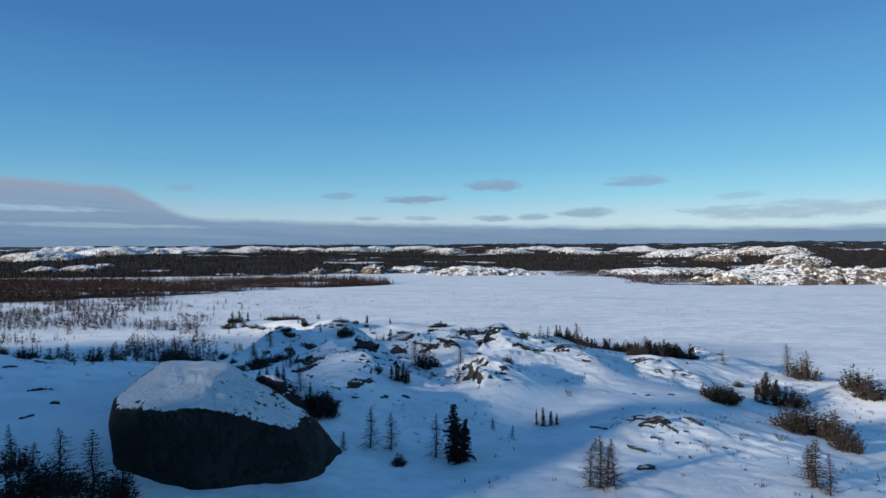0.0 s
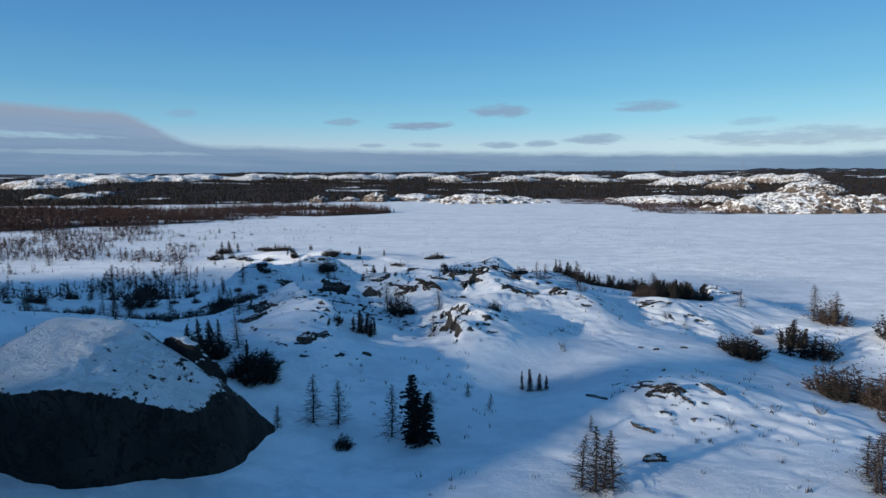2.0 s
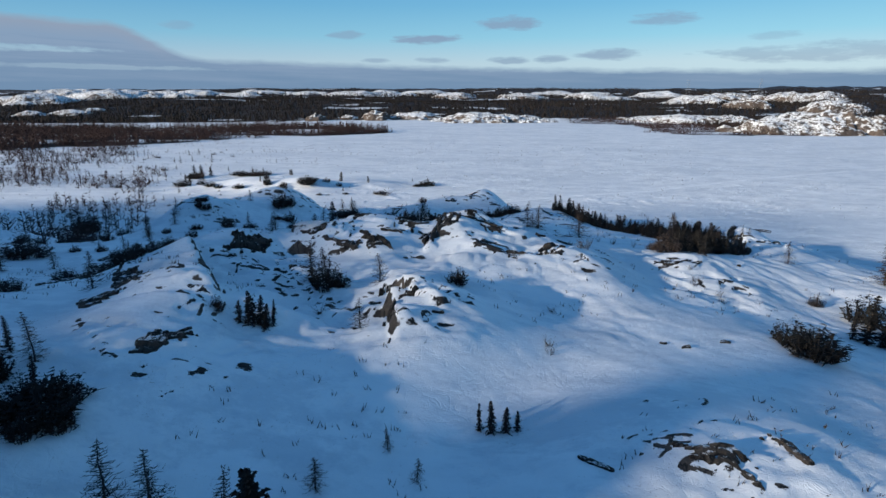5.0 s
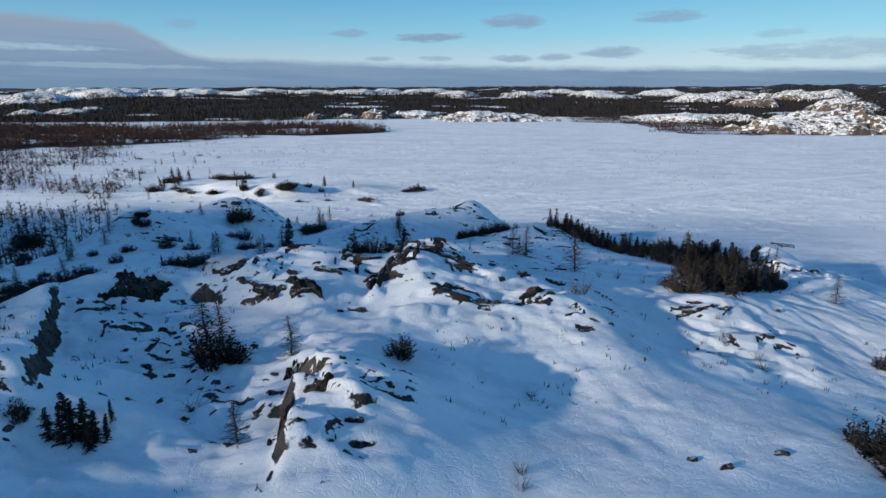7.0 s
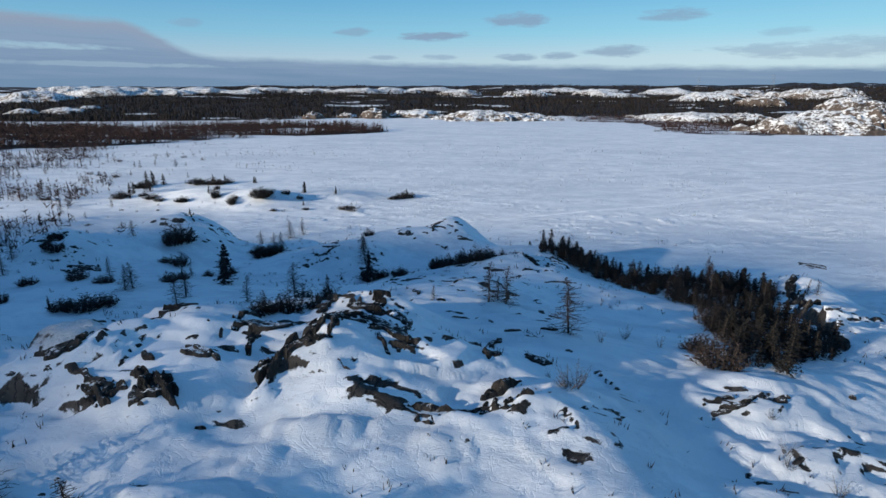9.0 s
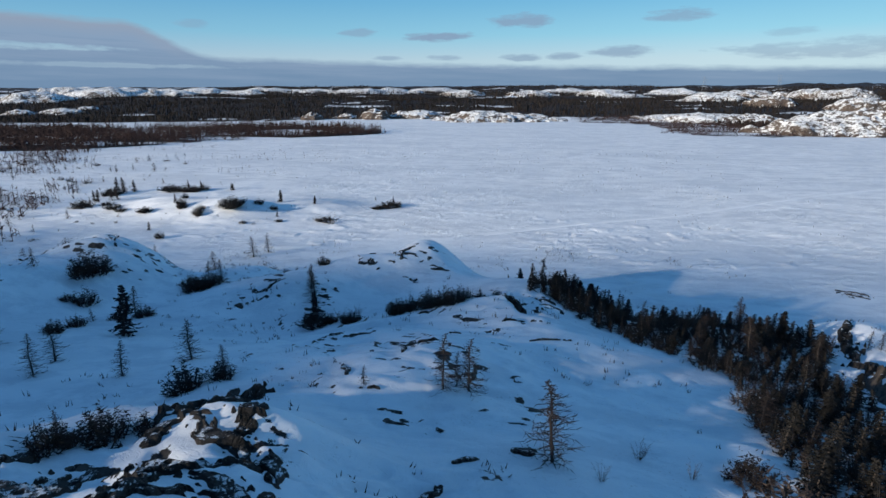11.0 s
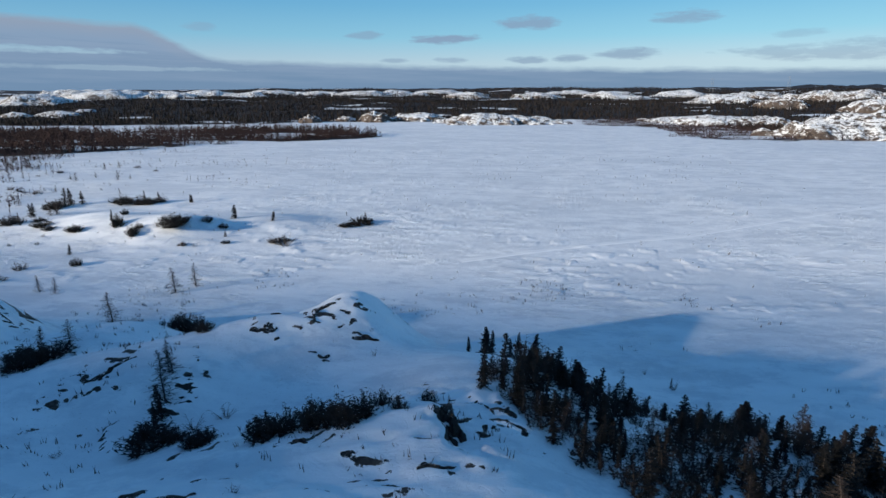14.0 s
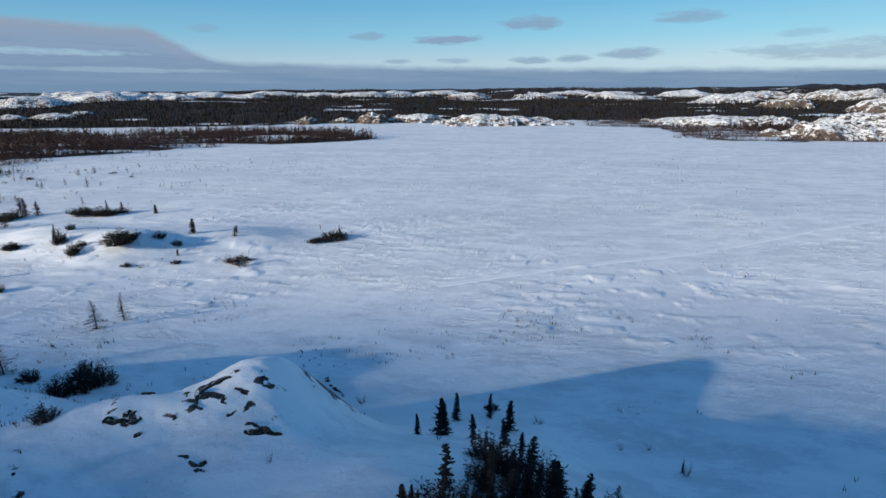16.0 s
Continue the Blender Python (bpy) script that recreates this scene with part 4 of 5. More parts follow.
BUSH_C = [(-16.89, 66.69, 1.11, 2.46), (-15.96, 67.46, 1.1, 1.58), (-18.04, 66.45, 0.86, 1.53), (16.7, 64.21, 1.08, 1.67), (-13.78, 86.24, 1.19, 2.41), (-19.25, 99.57, 1.11, 1.57), (-16.15, 100.85, 1.49, 2.1), (-5.1, 87.2, 0.85, 1.21), (-3.22, 79.58, 0.93, 1.11), (-2.02, 79.5, 0.85, 1.12), (-0.44, 79.05, 0.8, 1.12), (2.29, 78.87, 1.14, 1.25), (3.15, 79.04, 1.16, 1.27), (4.32, 79, 1.42, 1.38), (5.17, 79.18, 1.43, 1.38), (5.91, 79.83, 1.29, 1.29), (6.32, 81.14, 0.97, 0.97), (7.18, 80.51, 0.84, 0.8), (8.08, 81.83, 0.72, 0.82), (-35.4, 128.8, 1.67, 4.55), (-59.3, 151, 1.62, 4.55), (-55.8, 151.6, 1.42, 4.04), (-39.6, 126.4, 1.49, 2.08), (-43.5, 128.7, 1.39, 1.93)]
BUSH_D = [(-70, 147.6, 1.79, 4.48), (-64.5, 132.7, 1.69, 4.22), (-56.5, 129.9, 1.29, 3.21), (-49.4, 127.5, 1.08, 2.31), (-12.9, 141.2, 1.36, 4.24), (-14.7, 138.5, 0.82, 2.47), (-29.6, 131.3, 0.93, 1.55), (-38.5, 115.4, 1.15, 1.6), (-26.8, 126.9, 0.58, 1.46), (-15.49, 98.1, 1.73, 2.17), (-14.77, 99.17, 1.92, 2.21), (-14.15, 100.15, 1.58, 1.88), (11.9, 90.4, 1.59, 1.59), (12.87, 89.4, 1.77, 1.77), (11.52, 100.64, 0.41, 1.03), (-13.16, 36.15, 1.26, 1.52), (-11.73, 35.93, 1.25, 1.5), (-9.94, 35.28, 1.21, 1.45), (-8.91, 35.73, 1.11, 1.36), (-9.07, 34.18, 0.91, 1.37), (-8.31, 34.77, 0.94, 1.17), (-10.02, 34.44, 0.93, 1.16), (-69.3, 145.5, 1.68, 3.55), (-61.8, 152.7, 1.59, 3.97)]
BUSH_E = [(-56.6, 151.4, 1.94, 4.37), (-54.9, 153.8, 1.39, 2.98), (-35, 128.9, 1.87, 4.6), (-32.3, 132, 1.04, 1.94), (-44, 129.3, 2.06, 1.77), (-45.6, 133, 1.08, 1.39), (-39.6, 127.8, 1, 1.43), (-39, 125.7, 1.11, 1.39), (-48.8, 127.4, 1.31, 2.04), (-53.9, 128.2, 0.89, 2.23), (-60.9, 134, 0.97, 2.43), (-13.9, 139.7, 0.64, 3.18), (-12.9, 142.3, 0.82, 1.96), (-20.3, 129, 0.7, 3.51), (-31.4, 124.6, 0.54, 1.35)]
SHRUB_A = [(7.42, 43.3, 0.55, 0.76), (17.08, 55.7, 0.58, 0.83), (14.02, 33.88, 0.5, 0.61), (19.43, 36.67, 0.8, 0.92), (14.72, 30.48, 0.34, 0.51), (18.33, 54.32, 0.55, 0.79), (7.43, 43.91, 0.68, 0.65), (7.82, 48.63, 0.43, 0.58), (18.37, 55.19, 0.57, 0.78), (-3.32, 44.87, 0.42, 1.13), (17.19, 56.28, 0.55, 0.71), (10.07, 56, 0.86, 1), (10.36, 56.23, 1, 0.98), (13.44, 64.59, 0.8, 0.6), (14.85, 63.72, 0.67, 0.52), (9.55, 57.4, 0.4, 0.29), (11.98, 62.3, 0.62, 0.57), (17.37, 57.94, 0.37, 0.56), (3.25, 74.91, 0.29, 0.51), (-18.9, 127.4, 1.74, 3.62), (-29.7, 124.6, 0.57, 1.43), (-21.2, 128.3, 1.03, 2.21), (21.67, 96.65, 0.88, 0.66), (18.65, 98.29, 0.39, 0.54)]
SHRUB_B = [(-0.95, 81.66, 0.61, 1.26), (-1.7, 80.43, 0.61, 1.18), (-6.62, 78.63, 0.39, 0.64), (36, 131.9, 0.82, 0.69), (9.69, 92.3, 0.81, 0.58), (3.33, 95.94, 0.94, 0.67), (3.57, 100.2, 0.77, 0.84), (4.36, 86.95, 0.45, 0.45), (20.21, 98.59, 0.48, 0.42), (14.19, 99.52, 0.33, 0.85)]
BUSHES = [BUSH_A, BUSH_B, BUSH_C, BUSH_D, BUSH_E]
# rock bared by the wind: x, y, length, width, heading, rise
BARE_A = [(8.43, 35.99, 1.37, 0.12, -43, 0.15), (11.82, 36.17, 2.41, 1.29, -4, 0.3), (14.24, 36.89, 2.78, 0.39, -63, 0.35), (10.22, 32.82, 1.55, 0.25, -36, 0.3), (9.71, 29.99, 1.38, 0.73, 3, 0.3), (15.09, 34.13, 0.64, 0.25, -15, 0.2), (-7.24, 39.6, 2.91, 1.2, 43, 0.3), (-21.75, 51.98, 7, 2.52, 105, 0.3), (-12.59, 42.6, 2.42, 2.96, -12, 0.5), (-13.38, 45.59, 5.03, 1.54, -41, 0.3), (-26.17, 59.86, 3.16, 3.01, 77, 0.35), (-24.07, 75.29, 2.43, 1.69, 9, 0.3), (-10.47, 52.37, 2.95, 6.85, 66, 0.7), (-4.35, 52.99, 2.18, 0.96, -21, 0.45), (-2.46, 52.85, 2.03, 1.04, -17, 0.5), (1.24, 56.45, 4.8, 3.74, 62, 0.5)]
BARE_B = [(2.89, 59.49, 3.06, 2.23, -33, 0.4), (6.91, 54.03, 4.28, 0.46, 18, 0.25), (0.21, 43.72, 2.37, 0.48, 92, 0.7), (-0.58, 46.79, 1.1, 0.54, 66, 0.8), (0.99, 45.23, 1.11, 0.46, 76, 0.6), (2.08, 43.33, 1.34, 0.16, -66, 0.3), (2.47, 43.75, 0.6, 0.14, 38, 0.35), (3.21, 47.23, 1.1, 0.17, 52, 0.2), (0.99, 47.37, 1.08, 0.17, 22, 0.2), (0.77, 41.71, 0.67, 0.13, 93, 0.3), (-6.95, 54.78, 1.66, 2.43, 22, 0.5), (-4.4, 52.76, 1.77, 0.36, -19, 0.45), (-2.4, 52.96, 2, 0.49, -27, 0.8), (-0.78, 52.11, 0.66, 0.16, 32, 0.2), (-9.97, 52.53, 2.01, 0.76, 55, 0.7), (-9.19, 49.18, 2.39, 0.48, 88, 0.3)]
BARE_C = [(-6.97, 50.03, 1.32, 0.84, 24, 0.3), (-9.14, 49.85, 1.66, 0.19, 95, 0.25), (-10.89, 50, 1.67, 0.12, 49, 0.2), (-8.46, 51.38, 1.82, 0.14, 33, 0.2), (-23.72, 59.49, 2.37, 3.29, 55, 0.45), (-7.22, 43.18, 0.65, 0.24, 88, 0.6), (1.12, 59.99, 2.32, 1.6, 14, 0.45), (3.32, 57.39, 3.55, 2.03, -21, 0.4), (2.91, 54.42, 0.99, 0.16, 5, 0.2), (-1.65, 54.6, 1.49, 0.25, -21, 0.3), (-0.83, 57.53, 2.67, 1.9, 52, 0.35), (7.38, 57.75, 1.01, 1.12, 8, 0.3), (9.2, 58.71, 1.05, 0.99, -7, 0.25), (16.62, 58.52, 3.82, 0.23, 22, 0.2), (28.52, 81.33, 3.46, 0.93, 60, 0.8), (40.89, 104.17, 3.43, 1.91, -34, 0.25)]
BARE_D = [(12.76, 45.79, 0.49, 0.08, 6, 0.2), (13.74, 45.62, 0.72, 0.12, 15, 0.25), (15.89, 46.88, 0.59, 0.1, 12, 0.2), (-23.96, 75.49, 1.95, 0.84, 40, 0.4), (-28.45, 77.64, 2.45, 2.26, 39, 0.3), (6.37, 54.33, 3.17, 0.22, 13, 0.5), (7.87, 55.55, 3.21, 0.35, 27, 0.6), (8.59, 54.88, 1.05, 0.16, 30, 0.4), (2.01, 58.34, 2.98, 0.46, 34, 0.55), (-0.06, 63.41, 6.38, 2.28, 91, 0.6), (2.69, 60.25, 0.76, 1.53, 0, 0.5), (4.08, 57.51, 2.42, 0.34, 46, 0.45), (4.64, 56.53, 1.35, 0.18, 28, 0.25), (3.9, 59, 1.45, 0.37, -36, 0.4), (3.05, 54.66, 1, 0.18, 3, 0.45), (1.12, 55.04, 0.62, 0.46, 72, 0.6)]
BARE_E = [(1.05, 56.17, 1.73, 0.26, 80, 0.5), (0.57, 54.34, 0.86, 0.71, 70, 0.7), (-0.82, 56.48, 0.88, 0.2, 54, 0.35), (-0.7, 55.87, 1.1, 0.23, 102, 0.35), (-1.89, 56.38, 0.8, 0.36, 85, 0.45), (-2.8, 56.49, 0.71, 0.25, -23, 0.35), (-1.87, 57.96, 1.35, 0.23, 64, 0.35), (-1.76, 54.51, 1.51, 0.29, -6, 0.5), (-2.55, 55.04, 0.62, 0.1, -20, 0.3), (-2.56, 52.96, 2.38, 0.63, -30, 0.8), (-4.13, 52.59, 1.67, 0.39, -38, 0.7), (-5.48, 53.65, 1.29, 0.16, -22, 0.4), (-6.41, 54.94, 0.39, 0.31, 11, 0.5), (-3.59, 54.33, 1.16, 0.16, -25, 0.5), (-13.95, 64.91, 1.88, 0.7, 21, 0.3), (-0.71, 52.06, 0.72, 0.09, 24, 0.35)]
BARE_F = [(-4.57, 57.73, 2.24, 0.29, 35, 0.2), (7.62, 59.98, 2.36, 0.34, 78, 0.35), (8.34, 62.04, 1.75, 0.26, 41, 0.3), (9.83, 63.21, 1.08, 0.68, -10, 0.25), (6.73, 58.31, 1.41, 0.13, 48, 0.2), (4.11, 66.08, 1.66, 0.24, 4, 0.25), (2.79, 67.79, 1.48, 0.32, -53, 0.35), (15.78, 58.47, 2.35, 0.13, 35, 0.3), (17.92, 59.01, 1.39, 0.2, -2, 0.3), (27.42, 77.48, 3.8, 3.77, -101, 0.8), (28.71, 82.93, 3.52, 0.68, 58, 0.7), (21.4, 60.64, 0.37, 0.42, -48, 0.5), (-24.08, 75.71, 2.3, 0.31, 31, 0.35), (5.62, 53.5, 1.01, 0.09, 14, 0.25), (4.32, 53.29, 0.53, 0.04, 6, 0.15), (5.24, 68.04, 0.93, 0.13, -1, 0.2)]
BARE_G = [(-27.97, 76.5, 2.41, 0.15, 72, 0.3), (9.45, 79.78, 2.46, 0.67, -68, 0.8), (7.78, 76.59, 1.55, 0.11, -21, 0.25), (9.02, 76.74, 2.19, 0.16, 31, 0.3), (10.83, 74.83, 3.18, 0.1, 25, 0.2), (1.63, 74.67, 2.47, 0.23, 4, 0.2), (4.7, 71.61, 4.02, 0.09, 34, 0.15), (2.57, 69.47, 0.99, 0.19, -32, 0.3), (4.76, 69.82, 0.41, 0.1, 67, 0.25), (-7.86, 82.43, 3.34, 0.1, 56, 0.25), (-7.51, 81.72, 2.03, 0.2, 84, 0.25), (-1.83, 87.42, 1.27, 0.25, 27, 0.35), (-0.08, 89.1, 2.47, 0.49, 41, 0.3), (1.88, 86.38, 0.72, 0.25, 25, 0.25), (3.43, 88.09, 1.58, 0.08, 23, 0.15), (-5.88, 79.52, 1.14, 0.11, 19, 0.2)]
BARE_H = [(-22.22, 87.18, 2.29, 0.46, 123, 0.3), (-10, 75.67, 2.5, 0.17, -82, 0.15), (10.74, 81.35, 1.28, 0.11, -33, 0.2), (4.28, 77.92, 1.27, 0.09, -3, 0.12), (6.38, 74.71, 0.72, 0.07, 17, 0.12), (0.77, 89.73, 2.23, 0.25, 34, 0.25), (0.51, 89.23, 1.84, 0.18, 91, 0.25), (2.43, 90.65, 1.34, 0.16, 41, 0.4), (0.78, 102.39, 5.05, 0.31, -50, 0.3), (-1.6, 87.4, 1.5, 0.23, 14, 0.35), (0.1, 87.77, 0.97, 0.12, 26, 0.25), (-0.89, 86.91, 0.39, 0.06, 38, 0.15), (3.41, 88.07, 1.4, 0.05, 20, 0.15), (1.94, 86.4, 1.08, 0.23, 32, 0.3), (-3.82, 84.61, 1, 0.05, 53, 0.2), (-4.4, 87.43, 1.96, 0.21, 52, 0.2)]
BARE_I = [(-3.7, 86.05, 0.77, 0.16, -25, 0.2), (-1.77, 88.92, 0.65, 0.89, 11, 0.2), (-32.85, 42, 2.38, 1.2, 44, 0.3), (-24.51, 31.25, 2.35, 0.3, 14, 0.3), (-23.02, 29.85, 0.92, 0.24, 18, 0.3), (-29.98, 34.3, 1.07, 0.85, 48, 0.25), (-23.47, 28.42, 0.79, 0.13, 40, 0.2), (-34.55, 42.26, 1.12, 1.57, 41, 0.3)]
BARE = BARE_A + BARE_B + BARE_C + BARE_D + BARE_E + BARE_F + BARE_G + BARE_H + BARE_I


def outcrop(x, y, long, wide, heading, up, seed):
    """Bare rock standing out of the snow: a broken hump whose ragged rim dives under the surface."""
    nu, nv = min(max(int(long * 2.6 / 0.08), 22), 90), min(max(int(wide * 3.0 / 0.07), 14), 44)
    u, v = np.meshgrid(np.linspace(-1.3, 1.3, nu), np.linspace(-1.5, 1.5, nv))
    wide = min(wide, 1.7)
    a = radians(heading)
    s, t = u * long * 0.5, v * max(wide, 0.22) * 0.5
    bend = 0.16 * long * fbm(u * 0.9 + seed, u * 0, seed, 2)
    t = t + bend
    gx, gy = x + s * math.cos(a) - t * math.sin(a), y + s * math.sin(a) + t * math.cos(a)
    torn = fbm(s / 1.0 + seed, (t - bend) / 0.30, 900 + seed, 4) + 0.45 * fbm(gx / 0.24, gy / 0.18, 930 + seed, 3)
    m = 0.95 - np.abs(u) ** 2.4 - np.abs(v) ** 2.0 * 0.9 + 1.75 * torn - 0.45
    step = smooth(-0.12, 0.30, m)
    crag = 0.55 + 0.45 * smooth(0.15, 0.45, m) + 0.35 * fbm(gx / 0.7, gy / 0.5, 960 + seed, 3)
    snow = height(gx, gy)
    gz = snow - 0.09 + step * (0.115 + 0.10 * up + (0.30 * crag * np.clip(m, 0, 1) * up if up > 0.55 else 0.10 * up * crag)) + 0.035 * np.abs(fbm(gx / 0.22, gy / 0.16, 980 + seed, 2))
    gz = np.where(m < -0.12, snow - 0.16, gz)
    i = (np.arange(nv - 1)[:, None] * nu + np.arange(nu - 1)[None, :]).ravel()
    quads = np.stack([i, i + 1, i + nu + 1, i + nu], -1)
    me = mesh_of("rock_outcrop", np.stack([gx, gy, gz], -1).reshape(-1, 3).tolist(), quads.tolist(), M_BARE)
    tagged(new("rock_outcrop", me), "jagged brown-grey crag breaking through snow" if up > 0.5 else "dark grey rock ledge bare through thin snow",
           "rock", "rock ledges on the ridge")


for seed, row in enumerate(BARE):
    outcrop(*row, seed)

# ---- trees, bushes and shrubs on the ridge, the shore and the islet ----
for x, y, h in LARCH_A + LARCH_B:
    plant("larch", x, y, max(h, 0.8) * 1.05)
for x, y, h in SPRUCE_A + SPRUCE_B:
    plant("spruce", x, y, max(h, 0.6) * 1.05, h * 1.15 if h > 1.9 else 0.0, 2 if h > 1.9 else None)
for rows in BUSHES:
    for x, y, h, w in rows:
        plant("bush", x, y, h, max(w, 0.6))
for x, y, h, w in SHRUB_A + SHRUB_B:
    plant("shrub", x, y, h, max(w, 0.3))

# the dense spruce thicket in the gully down to the lake
THICKET = [(10, 84), (12.5, 81), (15.5, 78.5), (19.5, 74), (18.5, 68), (17.5, 62), (20, 61), (22.5, 64), (25, 69), (24.5, 75), (27.5, 82), (24, 88), (17, 91), (13, 92)]


def inside(x, y, ring):
    odd = False
    for (x0, y0), (x1, y1) in zip(ring, ring[1:] + ring[:1]):
        if (y0 > y) != (y1 > y) and x < x0 + (y - y0) * (x1 - x0) / (y1 - y0):
            odd = not odd
    return odd


stood = []
for n in range(9000):
    x, y = CHANCE.uniform(8, 30), CHANCE.uniform(60, 94)
    if not inside(x, y, THICKET) or any((x - a) ** 2 + (y - b) ** 2 < 0.24 for a, b in stood):
        continue
    if fbm(np.array(x / 3.5), np.array(y / 3.5), 7, 3) < -0.34 or len(stood) >= 480:
        continue
    stood.append((x, y))
    roll = CHANCE.random()
    if roll < 0.60:
        h = 0.6 + 1.3 * CHANCE.random() ** 1.6
        plant("spruce", x, y, h, h * CHANCE.uniform(1.15, 1.7), CHANCE.choice((0, 2, 4, 5, 6)))
    elif roll < 0.68:
        plant("larch", x, y, CHANCE.uniform(0.9, 2.0))
    else:
        w = CHANCE.uniform(0.9, 1.7)
        plant("bush", x, y, w * CHANCE.uniform(0.6, 0.9), w, CHANCE.choice((3, 3, 4)))


# scattered growth in the valley and along the western shore
for n in range(130):
    x, y = CHANCE.uniform(-46, -14), CHANCE.uniform(40, 82)
    if x > -16 - 0.30 * (78 - y) * 0.4 and CHANCE.random() < 0.6:
        continue
    if CHANCE.random() < 0.5:
        plant("larch", x, y, CHANCE.uniform(0.9, 2.0))
    else:
        w = CHANCE.uniform(0.7, 1.8)
        plant("bush", x, y, w * CHANCE.uniform(0.45, 0.8), w)
for n in range(110):
    y = CHANCE.uniform(92, 205)
    x = -0.50 * y + 14 - abs(CHANCE.gauss(0, 34))
    roll = CHANCE.random()
    if roll < 0.4:
        plant("larch", x, y, CHANCE.uniform(0.8, 2.6))
    elif roll < 0.6:
        plant("shrub", x, y, CHANCE.uniform(0.4, 0.9))
    else:
        w = CHANCE.uniform(0.6, 2.4)
        plant("bush", x, y, w * CHANCE.uniform(0.35, 0.7), w, CHANCE.choice((3, 4)))

# dry grass and twig tips through the snow
def tufts():
    pick = np.random.RandomState(8)
    v, f = [], []
    x, y = pick.uniform(-34, 34, 5200), pick.uniform(27, 118, 5200)
    x2, y2 = pick.uniform(-110, 70, 2600), pick.uniform(112, 260, 2600)
    x, y = np.r_[x, x2], np.r_[y, y2]
    ok = fbm(x / 7, y / 6, 501, 4) > 0.10
    x, y = x[ok], y[ok]
    for a, b, z in zip(x, y, height(x, y)):
        tall = pick.uniform(0.08, 0.30) * (1 + 0.010 * max(b - 60, 0))
        for k in range(3):
            foot = Vector((a + pick.uniform(-0.15, 0.15), b + pick.uniform(-0.1, 0.1), z - 0.03))
            blade(v, f, foot, foot + Vector((pick.uniform(-0.12, 0.12), pick.uniform(-0.12, 0.12), tall)), 0.022)
    tagged(new("grass_tufts", mesh_of("grass_tufts", v, f, M_TWIG)), "dry brown grass and twig tips poking through snow", "grass", kind="stuff")


tufts()

# ---- far woods ----
def far_wood(name, spots, build, material, label):
    v, f = [], []
    at = height(np.array([s[0] for s in spots]), np.array([s[1] for s in spots]), False)
    for (x, y, h), z in zip(spots, at):
        build(v, f, x, y, float(z) - 0.25, h)
    me = mesh_of(name, v, f, material)
    tagged(new(name, me), label, "trees", kind="stuff")


def far_cone(v, f, x, y, z, h):
    n, r = len(v), h * CHANCE.uniform(0.12, 0.22)
    turn = CHANCE.random()
    for k in range(3):
        a = (k + turn) * 2.0944
        v.append((x + math.cos(a) * r * CHANCE.uniform(0.6, 1.3), y + math.sin(a) * r, z))
    v.append((x + CHANCE.uniform(-0.1, 0.1) * h, y, z + h))
    f.extend(((n, n + 1, n + 3), (n + 1, n + 2, n + 3), (n + 2, n, n + 3)))


def far_larch(v, f, x, y, z, h):
    foot, top = Vector((x, y, z)), Vector((x + CHANCE.uniform(-0.1, 0.1) * h, y, z + h))
    blade(v, f, foot, top, 0.022 * h)
    for k in range(5):
        t = CHANCE.uniform(0.05, 0.85)
        a = CHANCE.uniform(0, 6.283)
        m = foot.lerp(top, t)
        blade(v, f, m, m + Vector((math.cos(a), math.sin(a), CHANCE.uniform(0.1, 0.9))) * h * 0.36 * (1.15 - t), 0.034 * h)


def scatter(count, box, keep, lo, hi):
    pick = np.random.RandomState(count)
    x, y = pick.uniform(box[0], box[1], count), pick.uniform(box[2], box[3], count)
    h = lo + (hi - lo) * pick.uniform(0, 1, count) ** 2
    ok = keep(x, y)
    return list(zip(x[ok].tolist(), y[ok].tolist(), h[ok].tolist()))


def patchy(x, y, sx, sy, seed):
    return fbm(x / sx, y / sy, seed, 4)


def west_fringe(x, y):
    return (patchy(x, y, 30, 12, 307) > 0.14) & (x < -30 - 0.42 * (y - 150))


def west_scrub(x, y):
    edge = np.interp(y, (70, 110, 170, 230), (-34, -56, -92, -140)) + 8 * patchy(x, y, 14, 14, 309)
    return (x < edge) & (patchy(x, y, 16, 9, 311) > -0.08)


def knob_free(x, y):
    free = np.ones(x.shape, bool)
    for seed, k in enumerate(KNOBS + KNOBS_FAR):
        near = (np.abs(x - k[0]) < 1.6 * k[2]) & (np.abs(y - k[1]) < 1.6 * k[2])
        if near.any():
            rise = knob_rise(x[near], y[near], 700 + 20 * seed, k)
            free[near] &= (rise < (0.18 if k[1] < 600 else 0.30) * (k[3] + 3)) | (patchy(x[near], y[near], 14, 14, 331) > (0.16 if k[1] < 600 else 0.04))
    return free


def hill_wood(x, y):
    return (wooded(x, y) > 0.45) & knob_free(x, y)


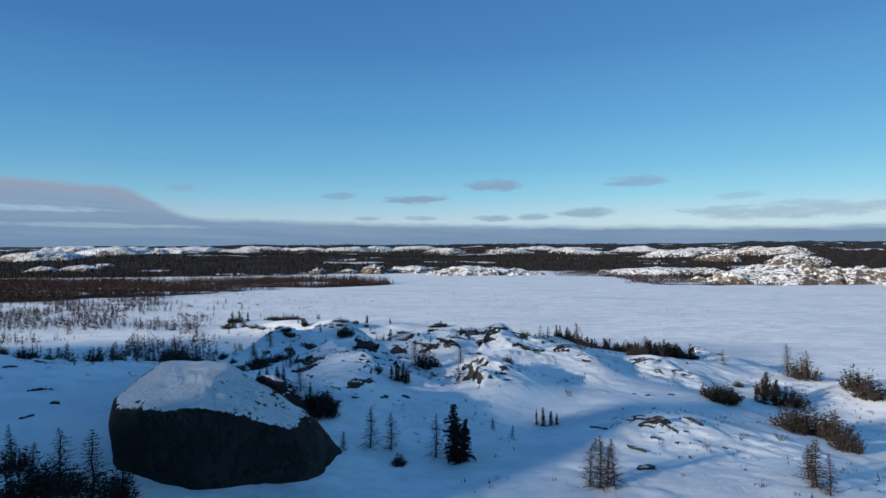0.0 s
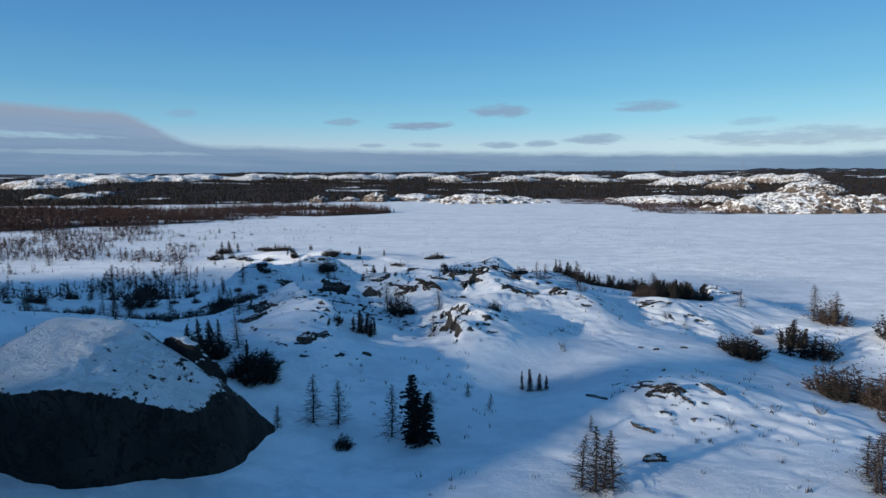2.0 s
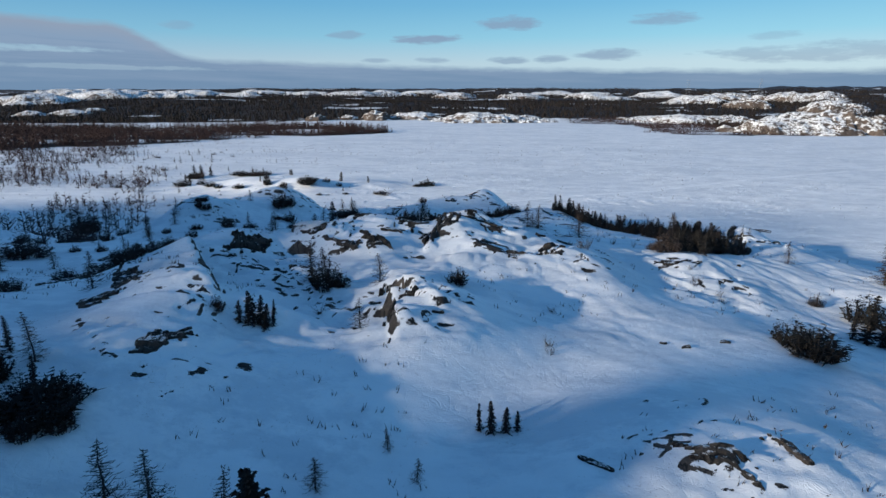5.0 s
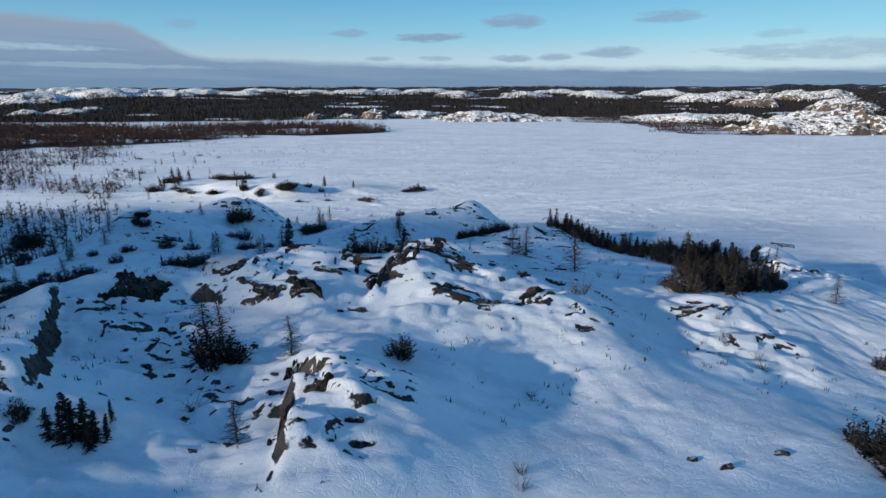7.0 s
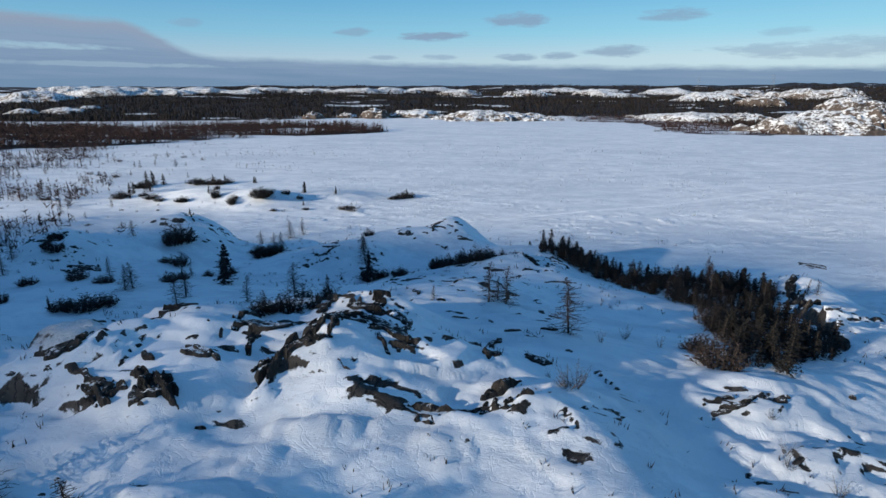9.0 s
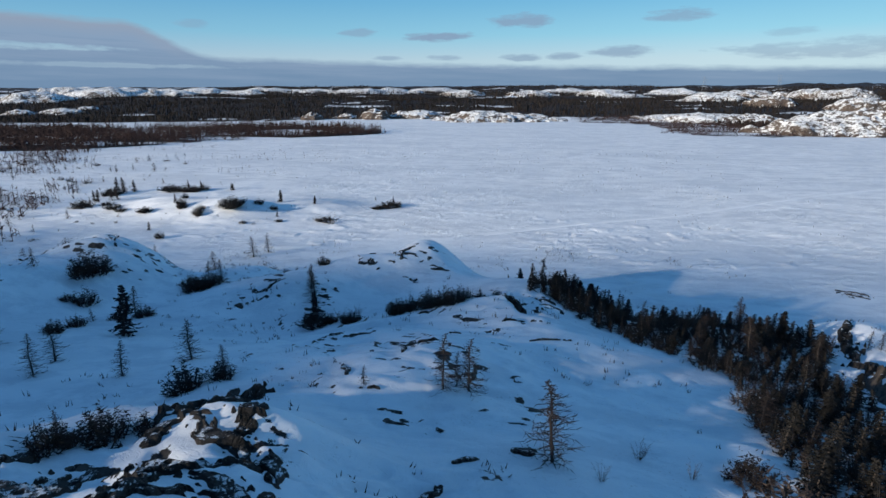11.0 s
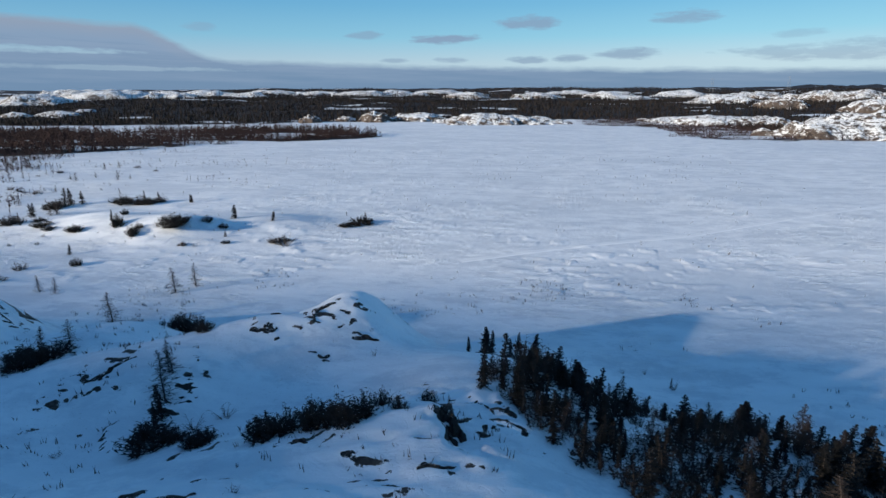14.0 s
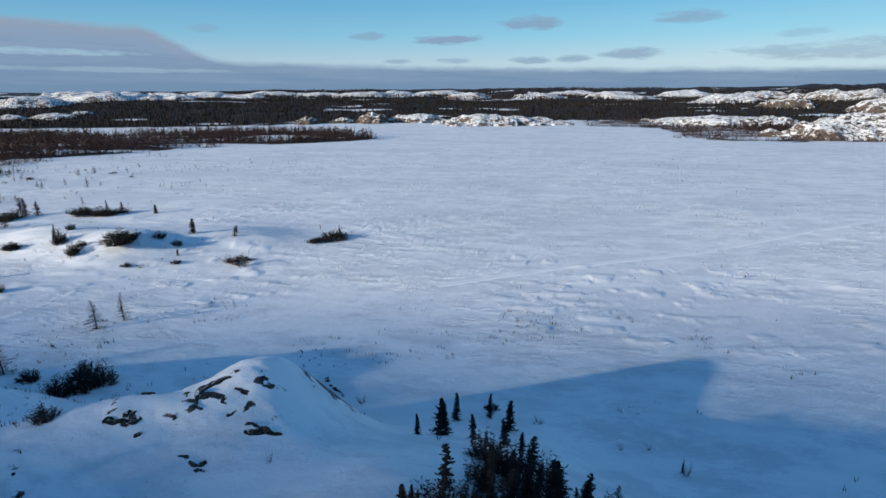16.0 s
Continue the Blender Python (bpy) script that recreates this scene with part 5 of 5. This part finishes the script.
far_wood("larch_wood", scatter(42000, (-330, -60, 160, 400), west_shore, 1.2, 6.2), far_larch, M_FAR_TWIG, "far band of bare brown larches along the shore")
far_wood("larch_fringe", scatter(7000, (-300, -10, 180, 440), west_fringe, 0.5, 1.8), far_larch, M_FAR_TWIG, "thin scrub of low larches on the snowy shore")
far_wood("larch_scrub", scatter(27000, (-200, -30, 66, 230), west_scrub, 0.5, 3.2), far_larch, M_FAR_TWIG, "dark larch scrub scattered over the snowy shore")
far_wood("shore_wood", scatter(22000, (36, 245, 345, 562), east_shore, 1.2, 3.6), far_larch, M_FAR_TWIG, "brown brushwood on the far shore")
far_wood("spruce_forest", scatter(90000, (-620, 520, 380, 950), hill_wood, 1.4, 4.4), far_cone, M_FAR_GREEN, "dark conifer forest beyond the frozen lake")
far_wood("distant_forest", scatter(26000, (-1100, 900, 950, 2000), hill_wood, 3.5, 7.5), far_cone, M_FAR_GREEN, "dark distant conifer forest on rolling hills")


# ---- the old sled track across the lake ----
def sled_track():
    line = [(4, 124), (19, 134), (35, 143), (53, 156), (71, 168), (95, 183), (130, 200)]
    xs = np.linspace(4, 130, 160)
    ys = np.interp(xs, [p[0] for p in line], [p[1] for p in line]) + 0.5 * fbm(xs / 14, xs * 0, 611, 2)
    v, f = [], []
    for i, (x, y) in enumerate(zip(xs, ys)):
        for k, (off, up) in enumerate(((-0.75, -0.06), (-0.45, 0.07), (-0.2, 0.03), (0.2, 0.03), (0.45, 0.07), (0.75, -0.06))):
            px, py = x - 0.55 * off, y + 0.83 * off
            v.append((px, py, float(height(px, py)) + up))
            if i and k:
                n = len(v) - 1
                f.append((n - 7, n - 1, n, n - 6))
    tagged(new("track", mesh_of("track", v, f, M_TRACK, True)), "faint packed sled track in lake snow", "track", kind="structure")


sled_track()


# ---- masts on the skyline ----
def mast(x, y, tall):
    z = float(height(x, y, False)) - 0.5
    root = new("transmission_tower")
    root.matrix_basis = pose(x, y, z)
    half = 0.11 * tall
    for sx in (-1, 1):
        for sy in (-1, 1):
            v, f = [], []
            blade(v, f, Vector((sx * half, sy * half, 0)), Vector((0, 0, tall)), 0.35)
            part("leg", mesh_of("leg", v, f, M_STEEL), root)
    for t in (0.62, 0.76, 0.9):
        v, f = [], []
        c = Vector((0, 0, t * tall))
        for s in (-1, 1):
            blade(v, f, c, c + Vector((s * 0.20 * tall, 0, 0)), 0.3)
        part("crossarm", mesh_of("crossarm", v, f, M_STEEL), root)
    tagged(root, "tall grey steel lattice tower on the skyline", "tower", "towers on the skyline")


mast(474, 1702, 42)
mast(640, 1646, 42)
